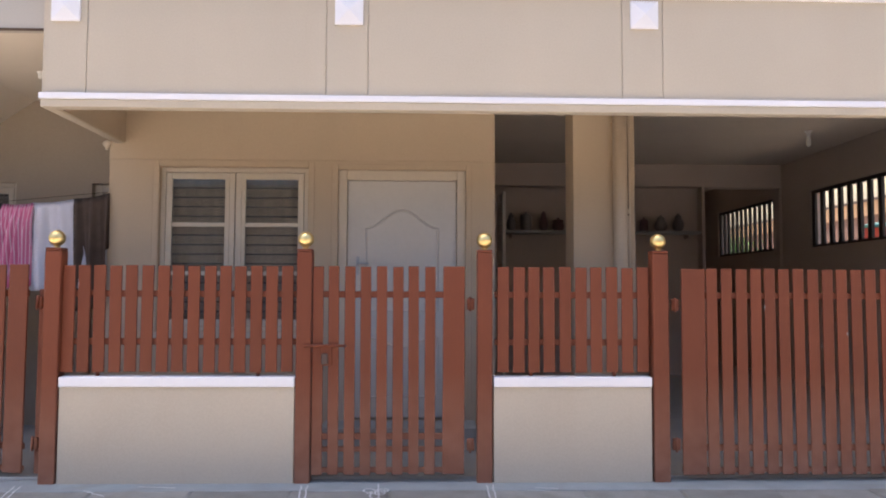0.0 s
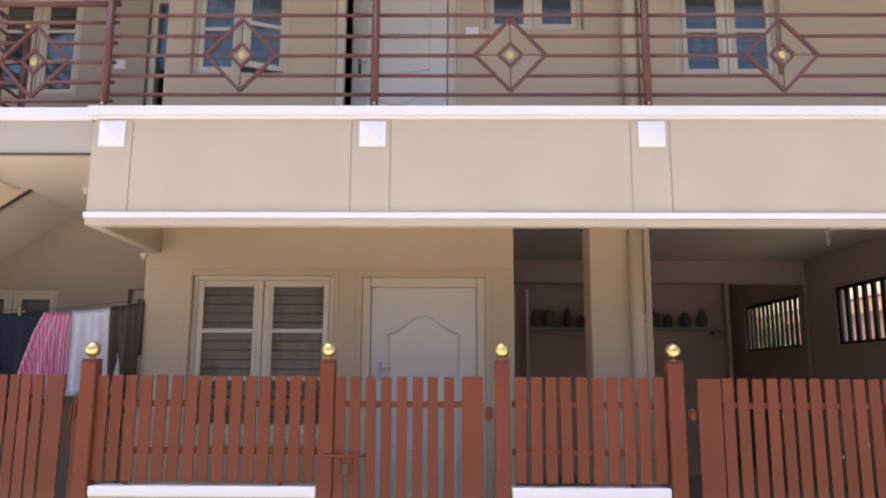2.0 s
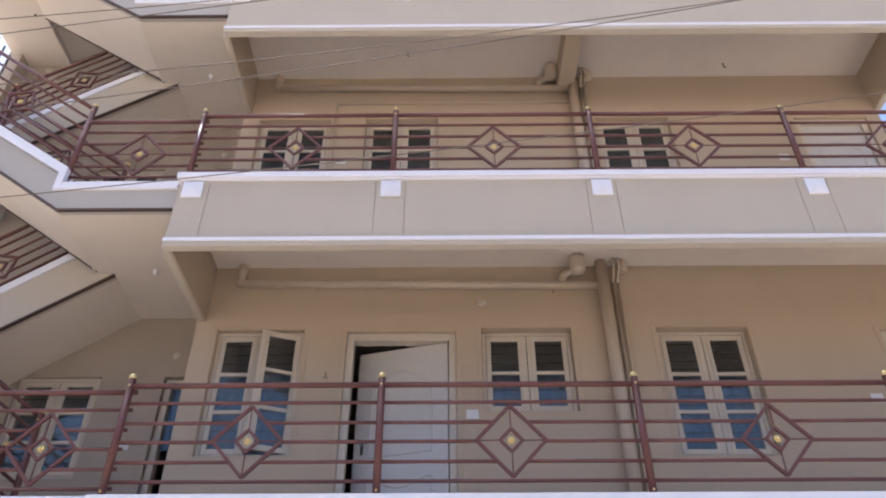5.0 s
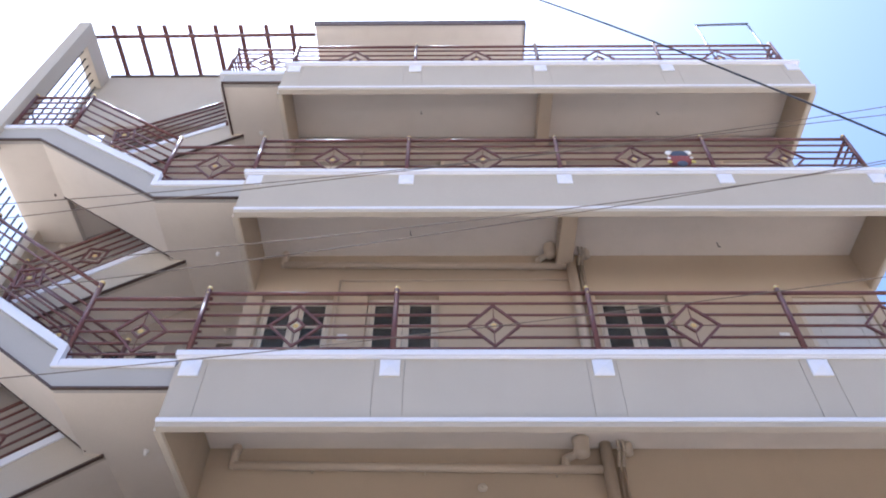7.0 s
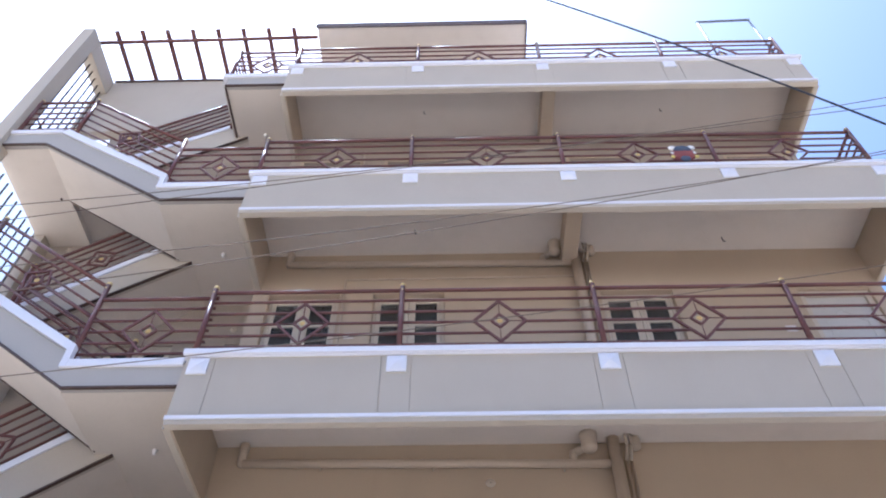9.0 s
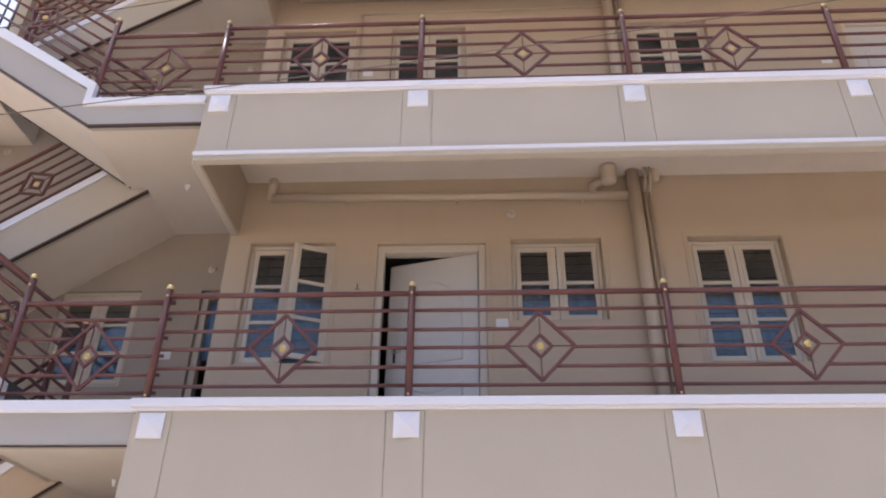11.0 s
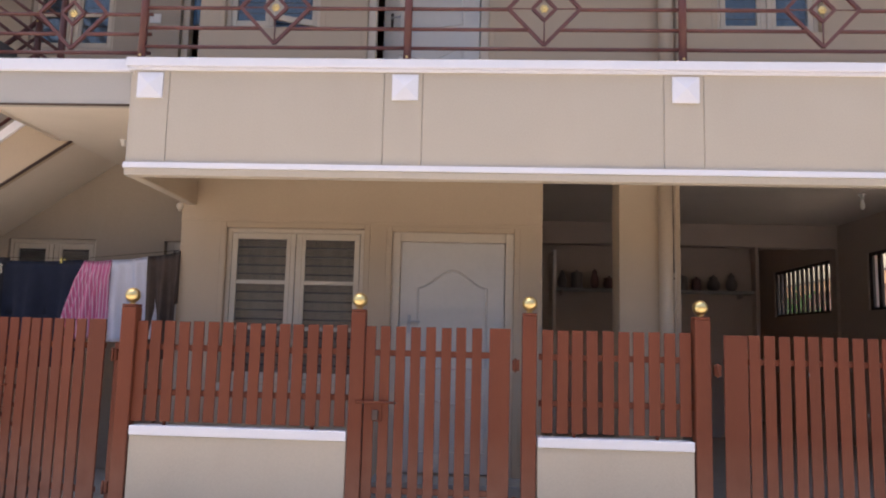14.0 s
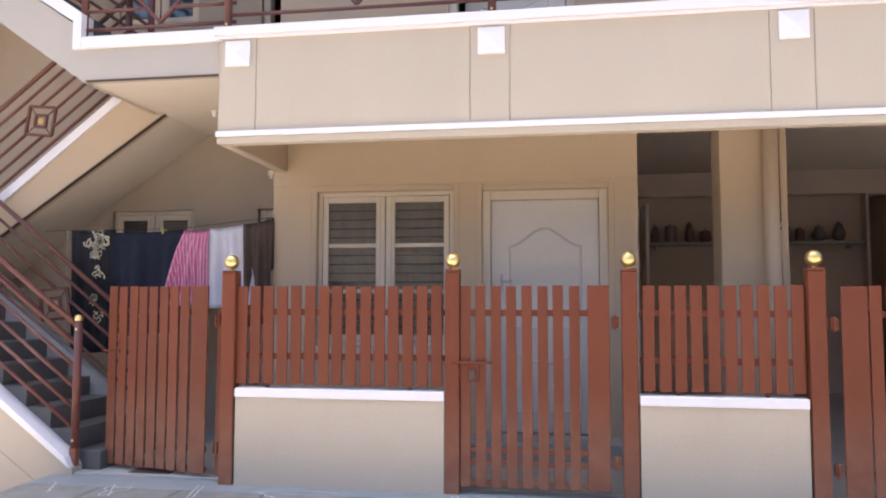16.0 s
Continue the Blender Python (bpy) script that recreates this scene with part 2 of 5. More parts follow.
def put(name, mesh, parent, m, label=""):
    """One mesh object at the world pose m, under parent."""
    ob = new(name, mesh)
    WM[ob] = m
    if parent:
        ob.parent = parent
        ob.matrix_basis = WM[parent].inverted() @ m
    else:
        ob.matrix_basis = m
    return tagged(ob, label)


def to_mesh(bm, mat, smooth=False):
    me = bpy.data.meshes.new("mesh")
    bmesh.ops.recalc_face_normals(bm, faces=bm.faces)
    if smooth:
        for f in bm.faces:
            f.smooth = True
    bm.to_mesh(me)
    bm.free()
    me.materials.append(mat)
    return me


def part(name, bm, mat, parent, label="", smooth=False):
    """Links a bmesh in world coordinates as one mesh under parent."""
    co = [v.co for v in bm.verts]
    c = Vector((sum(v.x for v in co) / len(co), sum(v.y for v in co) / len(co), min(v.z for v in co)))
    for v in bm.verts:
        v.co -= c
    return put(name, to_mesh(bm, mat, smooth), parent, Matrix.Translation(c), label)


def box_mesh(dx, dy, dz, mat, bevel=0.004):
    key = ("box", round(dx, 4), round(dy, 4), round(dz, 4), mat.name, bevel)
    if key not in MESHES:
        bm = bmesh.new()
        bmesh.ops.create_cube(bm, size=1)
        for v in bm.verts:
            v.co = Vector((v.co.x * dx, v.co.y * dy, (v.co.z + 0.5) * dz))
        if bevel:
            bmesh.ops.bevel(bm, geom=bm.edges[:], offset=bevel, segments=1, affect="EDGES")
        MESHES[key] = to_mesh(bm, mat)
    return MESHES[key]


def box(name, x0, x1, y0, y1, z0, z1, mat, parent, label="", bevel=0.004):
    me = box_mesh(x1 - x0, y1 - y0, z1 - z0, mat, bevel)
    return put(name, me, parent, Matrix.Translation(((x0 + x1) / 2, (y0 + y1) / 2, z0)), label)


def tube_mesh(radius, length, mat, sides=10):
    """A rod along its own z, from 0 to length."""
    key = ("tube", radius, round(length, 4), mat.name, sides)
    if key not in MESHES:
        bm = bmesh.new()
        bmesh.ops.create_cone(bm, cap_ends=True, segments=sides, radius1=radius, radius2=radius, depth=length)
        for v in bm.verts:
            v.co.z += length / 2
        for f in bm.faces:
            f.smooth = len(f.verts) == 4
        MESHES[key] = to_mesh(bm, mat)
    return MESHES[key]


def rod(name, a, b, radius, mat, parent, label="", sides=10):
    a, b = Vector(a), Vector(b)
    q = (b - a).to_track_quat("Z", "Y").to_matrix().to_4x4()
    return put(name, tube_mesh(radius, (b - a).length, mat, sides), parent, Matrix.Translation(a) @ q, label)


def bar(name, a, b, w, h, mat, parent, label=""):
    """A square bar from a to b: w across, h the other way."""
    a, b = Vector(a), Vector(b)
    q = (b - a).to_track_quat("Z", "Y").to_matrix().to_4x4()
    return put(name, box_mesh(w, h, (b - a).length, mat, 0.002), parent, Matrix.Translation(a) @ q, label)


def turned(name, profile, mat, parent, x, y, z, label="", sides=18):
    """A turned shape from (radius, height) pairs."""
    key = ("turn", name, tuple(profile), mat.name)
    if key not in MESHES:
        bm = bmesh.new()
        rings = []
        for r, h in profile:
            rings.append([bm.verts.new((max(r, 0.0005) * math.cos(2 * math.pi * i / sides), max(r, 0.0005) * math.sin(2 * math.pi * i / sides), h)) for i in range(sides)])
        for a, b in zip(rings, rings[1:]):
            for i in range(sides):
                bm.faces.new((a[i], a[(i + 1) % sides], b[(i + 1) % sides], b[i]))
        bm.faces.new(rings[0][::-1])
        bm.faces.new(rings[-1])
        MESHES[key] = to_mesh(bm, mat, True)
    return put(name, MESHES[key], parent, Matrix.Translation((x, y, z)), label)


def ball_profile(r, neck=0.0):
    out = [(neck, 0.0)] if neck else []
    base = 0.012 if neck else 0.0
    for i in range(9):
        a = -math.pi / 2 + math.pi * i / 8
        out.append((r * math.cos(a) if 0 < i < 8 else (0.3 * r if neck and i == 0 else 0.0006), base + r + r * math.sin(a)))
    return tuple((round(a, 4), round(b, 4)) for a, b in out)


def prism(points, y0, y1):
    """A bmesh: the outline in x and z, drawn out from y0 to y1."""
    bm = bmesh.new()
    a = [bm.verts.new((x, y0, z)) for x, z in points]
    b = [bm.verts.new((x, y1, z)) for x, z in points]
    bm.faces.new(a)
    bm.faces.new(b[::-1])
    k = len(a)
    for i in range(k):
        bm.faces.new((a[i], b[i], b[(i + 1) % k], a[(i + 1) % k]))
    return bm


def wall_mesh(u0, u1, z0, z1, v0, v1, holes, along="x"):
    """A wall with openings (u0, u1, z0, z1) through it, as one bmesh."""
    us = sorted({u0, u1, *[h[0] for h in holes], *[h[1] for h in holes]})
    zs = sorted({z0, z1, *[h[2] for h in holes], *[h[3] for h in holes]})
    us, zs = [u for u in us if u0 <= u <= u1], [z for z in zs if z0 <= z <= z1]
    bm = bmesh.new()
    solid = lambda i, j: 0 <= i < len(us) - 1 and 0 <= j < len(zs) - 1 and not any(
        h[0] < (us[i] + us[i + 1]) / 2 < h[1] and h[2] < (zs[j] + zs[j + 1]) / 2 < h[3] for h in holes)
    cache = {}

    def vert(u, v, z):
        key = (round(u, 5), round(v, 5), round(z, 5))
        if key not in cache:
            cache[key] = bm.verts.new((u, v, z) if along == "x" else (v, u, z))
        return cache[key]
    for i in range(len(us) - 1):
        for j in range(len(zs) - 1):
            if not solid(i, j):
                continue
            a, b, c, d = us[i], us[i + 1], zs[j], zs[j + 1]
            for v in (v0, v1):
                bm.faces.new((vert(a, v, c), vert(b, v, c), vert(b, v, d), vert(a, v, d)))
            for di, dj, p, q in ((-1, 0, (a, c), (a, d)), (1, 0, (b, c), (b, d)), (0, -1, (a, c), (b, c)), (0, 1, (a, d), (b, d))):
                if not solid(i + di, j + dj):
                    bm.faces.new((vert(p[0], v0, p[1]), vert(q[0], v0, q[1]), vert(q[0], v1, q[1]), vert(p[0], v1, p[1])))
    return bm


def structure(name, bm, mat, label, category):
    return tagged(part(name, bm, mat, None), label, category, "", "structure")


def block(name, x0, x1, y0, y1, z0, z1, mat, label, category):
    return tagged(box(name, x0, x1, y0, y1, z0, z1, mat, None), label, category, "", "structure")


# ---------------------------------------------------------------- sizes
RISE = 3.23                     # storey height
FLOOR = [0.20, 3.43, 6.66, 9.89, 13.07]
XR = 8.34                       # end of the house
WALL, BACK = 1.357, 2.15        # front wall, wall behind the stairs
DEEP = 9.4

# ---------------------------------------------------------------- ground
g = bmesh.new()
bmesh.ops.create_grid(g, x_segments=40, y_segments=40, size=400)
for v in g.verts:
    v.co.z = -0.20
structure("ground", g, M_ROAD, "worn dusty concrete verge in full sun", "ground")
# Unseen dark strip, added to cut street bounce onto the upper front.
block("road", -400, 400, -8.6, -3.7, -0.198, -0.19, M_ASPHALT, "unseen grey asphalt strip added before the house to cut bounced light", "road")
# Added slope; its pale tone makes the sunlit edge of the paving burn out.
apron = bmesh.new()
rows = [[apron.verts.new((x, y, z)) for x in (-1.2, 2.0, 5.5, 9.2)] for y, z in ((-0.93, -0.19), (-0.93, -0.004), (-1.0, -0.006), (-1.7, -0.10), (-2.6, -0.196))]
for a, b in zip(rows, rows[1:]):
    for i in range(3):
        apron.faces.new((a[i], a[i + 1], b[i + 1], b[i]))
structure("pavement_apron", apron, M_ROAD, "pale concrete apron added from the paving down to the street", "pavement")
block("porch_floor", -4.1, XR, 0.12, DEEP, -0.19, 0.02, M_CONC, "grey cement floor behind the gates", "floor")
block("plinth", -0.08, 3.235, WALL + 0.02, DEEP, 0.02, FLOOR[0], M_CONC, "grey cement house plinth", "plinth")
block("door_step", 1.78, 3.06, 0.98, WALL + 0.018, 0.02, 0.195, M_CONC, "grey cement step before the front door", "step")
block("kerb_strip", -1.38, XR, -0.185, 0.118, -0.19, 0.003, M_KERB, "blue-grey cement strip under the garden wall", "pavement")

# ---------------------------------------------------------------- house walls
F1, F2, F3 = FLOOR[1], FLOOR[2], FLOOR[3]
OPEN = {
    0: [(0.33, 1.61, 0.95, 2.37), (1.87, 2.98, FLOOR[0], 2.355)],
    1: [(0.185, 1.105, 4.30, 5.69), (1.565, 2.715, F1, 5.66), (2.985, 3.935, 4.75, 5.70), (4.84, 5.805, 4.29, 5.70), (7.2, 8.15, F1, 5.66)],
    2: [(0.165, 1.11, 7.53, 8.92), (1.57, 2.515, 7.53, 8.92), (4.595, 5.555, 7.53, 8.92), (7.2, 8.15, F2, 8.89)],
    3: [(0.165, 1.11, 10.76, 12.15), (1.57, 2.515, 10.76, 12.15), (4.595, 5.555, 10.76, 12.15), (7.2, 8.15, F3, 12.12)],
}
structure("wall_front_ground", wall_mesh(-0.10, 3.235, 0.0, 3.31, WALL, WALL + 0.23, OPEN[0]), M_HOUSE, "beige painted plaster front wall of the ground floor", "wall")
for k in (1, 2, 3):
    # The top-floor front wall takes the darker grey-beige plaster.
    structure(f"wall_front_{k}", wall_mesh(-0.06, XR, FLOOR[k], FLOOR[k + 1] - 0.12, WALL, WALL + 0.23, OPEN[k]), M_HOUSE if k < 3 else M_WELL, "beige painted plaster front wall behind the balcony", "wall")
for k in range(4):
    z0 = 0.0 if k == 0 else FLOOR[k]
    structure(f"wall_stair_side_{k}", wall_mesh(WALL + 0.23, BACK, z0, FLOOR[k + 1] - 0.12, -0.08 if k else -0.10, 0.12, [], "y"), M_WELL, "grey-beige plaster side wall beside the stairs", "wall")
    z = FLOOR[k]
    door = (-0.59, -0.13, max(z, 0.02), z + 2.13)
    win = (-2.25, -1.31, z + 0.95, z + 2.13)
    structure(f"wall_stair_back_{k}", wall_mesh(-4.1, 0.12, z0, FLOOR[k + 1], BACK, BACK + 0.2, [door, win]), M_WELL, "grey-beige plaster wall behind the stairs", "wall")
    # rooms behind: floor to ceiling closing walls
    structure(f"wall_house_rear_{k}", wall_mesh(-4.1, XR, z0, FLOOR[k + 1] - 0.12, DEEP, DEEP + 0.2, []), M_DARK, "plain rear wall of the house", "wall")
    if k:
        structure(f"wall_house_end_{k}", wall_mesh(WALL + 0.23, DEEP, z0, FLOOR[k + 1] - 0.12, XR - 0.2, XR, [], "y"), M_HOUSE, "beige plaster end wall of the house", "wall")
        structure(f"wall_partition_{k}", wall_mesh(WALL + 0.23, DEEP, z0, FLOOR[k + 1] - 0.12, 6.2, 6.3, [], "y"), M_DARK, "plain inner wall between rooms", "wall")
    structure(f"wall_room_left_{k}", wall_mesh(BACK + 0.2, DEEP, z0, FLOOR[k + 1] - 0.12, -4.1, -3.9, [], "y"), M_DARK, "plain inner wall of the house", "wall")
structure("wall_passage", wall_mesh(WALL + 0.23, DEEP, 0.0, 3.31, 3.1, 3.235, [], "y"), M_HOUSE, "beige plaster side of the ground floor flat", "wall")
for k in range(1, 5):
    block(f"floor_slab_{k}", 0.018, XR - 0.018, 0.071, DEEP, FLOOR[k] - 0.155, FLOOR[k] - 0.002, M_CEIL, "cream painted balcony slab and ceiling", "ceiling")
for k in (1, 2, 3):
    block(f"floor_rear_{k}", -3.9, 0.06, BACK + 0.2, DEEP, FLOOR[k] - 0.12, FLOOR[k] - 0.004, M_CEIL, "plain floor slab of the rear rooms", "floor")
# Unseen floors, kept pale so they bounce sky light onto the walls.
for k in (1, 2, 3):
    block(f"balcony_floor_{k}", 0.13, XR - 0.13, 0.21, DEEP, FLOOR[k] - 0.002, FLOOR[k] + 0.004, M_TILE, "unseen pale floor of the balcony and rooms, added to bounce light", "floor")
block("roof_rear", -4.1, 0.06, BACK + 0.2, DEEP, FLOOR[4] - 0.12, FLOOR[4] - 0.004, M_CEIL, "flat concrete roof behind the stairs", "roof")

# car porch
GR1, GR2 = (2.6, 5.36, 1.95, 2.76), (6.46, 8.70, 1.97, 2.79)
structure("wall_porch_side", wall_mesh(WALL + 0.4, DEEP, 0.0, 3.31, XR - 0.2, XR, [GR1, GR2], "y"), M_DARK, "dim plaster side wall of the car porch with barred openings", "wall")
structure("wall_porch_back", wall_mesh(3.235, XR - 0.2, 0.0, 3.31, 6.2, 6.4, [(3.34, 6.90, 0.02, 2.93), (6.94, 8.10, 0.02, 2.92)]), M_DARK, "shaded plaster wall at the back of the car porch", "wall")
block("porch_column", 3.925, 4.47, WALL, WALL + 0.35, 0.0, 3.31, M_HOUSE, "beige plaster column of the car porch", "column")
block("porch_corner_column", XR - 0.25, XR - 0.002, WALL, WALL + 0.395, 0.0, 3.31, M_HOUSE, "beige plaster corner column of the car porch", "column")

# ---------------------------------------------------------------- balconies
def balcony(studs, joints=True):
    """One balcony front at first-floor height; joints: the fascia shows upright panel joints."""
    z = FLOOR[1]
    b = thing("balcony", XR / 2, 0, z - 0.9, "beige balcony front with white bands and white studs", "balcony", "balcony fronts", "structure")
    box("fascia_core", 0.0, XR, 0.008, 0.068, 2.60, 3.37, M_WALL, b)
    edges = [0.0, 0.284]
    for i in (1, 2, 3):
        edges += [i * 2.072 - 0.145, i * 2.072 + 0.145]
    edges += [8.06, XR]
    if not joints:
        edges = [0.0, XR]
    for x0, x1 in zip(edges, edges[1:]):
        box("panel", x0 + (0.004 if x0 else 0), x1 - (0.004 if x1 < XR else 0), 0.0, 0.0082, 2.646, 3.37, M_WALL, b, bevel=0.002)
    box("lower_band", -0.025, XR + 0.025, -0.028, 0.07, 2.603, 2.646, M_WHITE, b, "white painted lower band")
    box("drip_lip", -0.015, XR + 0.015, -0.016, 0.072, 2.548, 2.602, M_WALL, b)
    box("coping", -0.05, XR + 0.05, -0.045, 0.20, 3.388, 3.457, M_WHITE, b, "white painted coping")
    box("coping_step", -0.03, XR + 0.03, -0.025, 0.19, 3.365, 3.388, M_WHITE, b, "white painted coping")
    # ends of the balcony and the beams under the slab
    box("end_fascia", -0.055, 0.015, 0.074, WALL - 0.002, 2.568, 3.37, M_WALL, b)
    box("end_coping", -0.05, 0.12, 0.20, WALL - 0.002, 3.372, 3.457, M_WHITE, b, "white painted coping")
    box("end_fascia", XR - 0.015, XR + 0.055, 0.074, WALL - 0.002, 2.568, 3.37, M_WALL, b)
    box("end_coping", XR - 0.2, XR + 0.05, 0.20, WALL, 3.365, 3.457, M_WHITE, b, "white painted coping")
    # Thin linings carry the shade on the beams' inner faces in their colour.
    box("end_lining", 0.0152, 0.034, 0.074, WALL - 0.002, 2.574, 3.272, M_LINING, b, "inner face of the end beam in a shaded tone", bevel=0)
    box("end_lining", XR - 0.034, XR - 0.0152, 0.074, WALL - 0.002, 2.574, 3.272, M_LINING, b, "inner face of the end beam in a shaded tone", bevel=0)
    # studs: shallow white pyramids
    if "stud" not in MESHES:
        bm = bmesh.new()
        w, d = 0.098, 0.025
        low = [bm.verts.new((sx * w, -0.018, sz * w)) for sx, sz in ((-1, -1), (1, -1), (1, 1), (-1, 1))]
        base = [bm.verts.new((sx * w, 0.0, sz * w)) for sx, sz in ((-1, -1), (1, -1), (1, 1), (-1, 1))]
        tip = bm.verts.new((0, -0.018 - d, 0))
        for i in range(4):
            bm.faces.new((low[i], low[(i + 1) % 4], tip))
            bm.faces.new((base[i], base[(i + 1) % 4], low[(i + 1) % 4], low[i]))
        bm.faces.new(base)
        MESHES["stud"] = to_mesh(bm, M_WHITE)
    for x in studs:
        put("stud", MESHES["stud"], b, Matrix.Translation((x, -0.001, 3.247)), "white painted pyramid stud")
    return b


STUDS = {0: (0.137, 2.084, 4.157, 6.240, 8.225), 1: (0.128, 2.077, 4.150, 6.245, 8.225), 2: (0.112, 2.096, 4.160, 6.250, 8.215), 3: (0.128, 2.107, 4.144, 6.205, 8.220)}
balcony(STUDS[0])
SHIFT = {1: (0, 0, RISE), 2: (0, 0.03, 2 * RISE), 3: (0, 0.055, 3 * RISE - 0.05)}
RAIL_BACK = {1: 0.0, 2: 0.025, 3: 0.06}
for k in (1, 2, 3):
    front = balcony(STUDS[k], k != 2)
    front.matrix_basis = Matrix.Translation(SHIFT[k]) @ WM[front]
for k in (3, 4):
    block(f"balcony_beam_{k}", 4.14, 4.35, 0.074, WALL - 0.002, FLOOR[k] - 0.46, FLOOR[k] - 0.122, M_HOUSE, "beige plaster cross beam under a balcony slab", "beam")

# ---------------------------------------------------------------- railings
HEIGHTS = (0.792, 0.618, 0.458, 0.294, 0.14)       # bars over the coping
TOP = 0.950


DOME = ((0.029, 0.0), (0.0325, 0.004), (0.0325, 0.018), (0.031, 0.028), (0.0265, 0.038), (0.018, 0.0455), (0.008, 0.049), (0.0005, 0.0497))


def post(rail, x, y, z, tall=1.0):
    p = put("post", tube_mesh(0.031, tall + 0.012, M_RAIL, 16), rail, Matrix.Translation((x, y, z)))
    turned("finial", DOME, M_GOLD, p, x, y, z + tall + 0.012, "gold painted dome cap")
    for h in (0.06, tall - 0.055):
        turned("rivet", ((0.010, 0.0), (0.010, 0.004), (0.004, 0.008)), M_GOLD, p, x, y, z + h, "small gold stud")
        p.children[-1].matrix_basis = Matrix.Translation((0, -0.030, h)) @ pose(0, 0, 0, 90)
    return p


def flower_mesh():
    if "flower" not in MESHES:
        bm = bmesh.new()
        for i in range(6):
            a = math.pi / 3 * i
            r = bmesh.ops.create_icosphere(bm, subdivisions=1, radius=0.017)
            for v in r["verts"]:
                v.co = Vector((v.co.x + 0.019 * math.cos(a), v.co.y * 0.5, v.co.z + 0.019 * math.sin(a)))
        r = bmesh.ops.create_icosphere(bm, subdivisions=1, radius=0.014)
        for v in r["verts"]:
            v.co.y -= 0.008
        MESHES["flower"] = to_mesh(bm, M_GOLD, True)
    return MESHES["flower"]


def bay(rail, a, b, diamond=True):
    """Bars from post a to post b (points on the coping), with a diamond ornament."""
    a, b = Vector(a), Vector(b)
    up = Vector((0, 0, 1))
    along = b - a
    rod("top_rail", a + up * TOP, b + up * TOP, 0.023, M_RAIL, rail)
    mid = (a + b) / 2
    hw, hh = 0.275, 0.295
    flat = Vector((along.x, along.y, 0)).normalized()
    slope = along.z / max(1e-6, math.hypot(along.x, along.y))
    at = lambda u, v: mid + flat * u + up * (u * slope + v)
    length = math.hypot(along.x, along.y)
    steep = abs(slope) > 0.1
    e1 = along.normalized()
    e2 = (up - e1 * e1.z).normalized()
    centre = mid + up * 0.465
    if steep:
        hw, hh, ix, iz = 0.205, 0.195, 0.085, 0.08
        corner = lambda p, q: centre + e1 * p + e2 * q
    else:
        ix, iz = 0.09, 0.095
        corner = lambda p, q: centre + flat * p + up * q
    for h in HEIGHTS:
        off = (h - 0.465) * (e2.z if steep else 1)
        gap = hw * (1 - abs(off) / hh) if diamond and abs(off) < hh else 0
        if gap > 0.04:
            lean = (h - 0.465) * e1.z if steep else 0
            g1, g2 = (-gap - lean) * math.hypot(e1.x, e1.y), (gap - lean) * math.hypot(e1.x, e1.y)
            rod("rail", at(-length / 2, h), at(g1, h), 0.0155, M_RAIL, rail, sides=8)
            rod("rail", at(g2, h), at(length / 2, h), 0.0155, M_RAIL, rail, sides=8)
        else:
            rod("rail", at(-length / 2, h), at(length / 2, h), 0.0155, M_RAIL, rail, sides=8)
    if diamond:
        pts = [corner(0, hh), corner(hw, 0), corner(0, -hh), corner(-hw, 0)]
        small = [corner(0, iz), corner(ix, 0), corner(0, -iz), corner(-ix, 0)]
        orn = bar("ornament", pts[0], pts[1], 0.026, 0.026, M_RAIL, rail, "diamond ornament of square bar")
        for i in (1, 2, 3):
            bar("ornament_bar", pts[i], pts[(i + 1) % 4], 0.026, 0.026, M_RAIL, orn)
        for i in range(4):
            bar("inner_bar", small[i], small[(i + 1) % 4], 0.024, 0.024, M_RAIL, orn)
            rod("tie", small[i], pts[i], 0.006, M_RAIL, orn, sides=6)
        put("flower", flower_mesh(), orn, Matrix.Translation(centre), "gold painted flower")


def balcony_rail():
    z = FLOOR[1] + 0.027
    r = thing("balcony_railing", XR / 2, 0.10, z, "maroon steel railing with diamond ornaments and gold post caps", "railing", "balcony railings")
    xs = [0.0, 2.08, 4.17, 6.26, 8.30]
    for i, x in enumerate(xs):
        post(r, x, 0.10, z)
        if i:
            bay(r, (xs[i - 1], 0.10, z), (x, 0.10, z))
    post(r, 8.30, 1.30, z)
    bay(r, (8.30, 0.10, z), (8.30, 1.30, z), False)
    return r


RAIL = balcony_rail()
for k in (1, 2, 3):
    copy_thing(RAIL, Matrix.Translation(SHIFT[k]) @ Matrix.Translation((0, RAIL_BACK[k], 0)) @ WM[RAIL])

# ---------------------------------------------------------------- stairs
SX0, SX1, SXL = -1.25, -3.08, -4.10      # front flight between these, landing beyond
MIDUP = 1.44
BX0, BX1 = -1.20, -3.95                  # rear flight
SF, SM, SB = 0.10, 1.16, 1.22
SET = {0: 0.0, 1: 0.0, 2: 0.0, 3: 0.085, 4: 0.095}      # the upper storeys stand a little further back


def steps(parent, xa, za, xb, zb, y0, y1, n):
    """n risers from (xa, za) to (xb, zb)."""
    dx, dz = (xb - xa) / n, (zb - za) / n
    for i in range(n):
        x0, x1 = sorted((xa + dx * i, xa + dx * (i + 1)))
        box("step", x0 - 0.01, x1 + 0.01, y0, y1, za + dz * i - 0.02, za + dz * (i + 1), M_STEP, parent, "dark grey granite step", bevel=0.006)


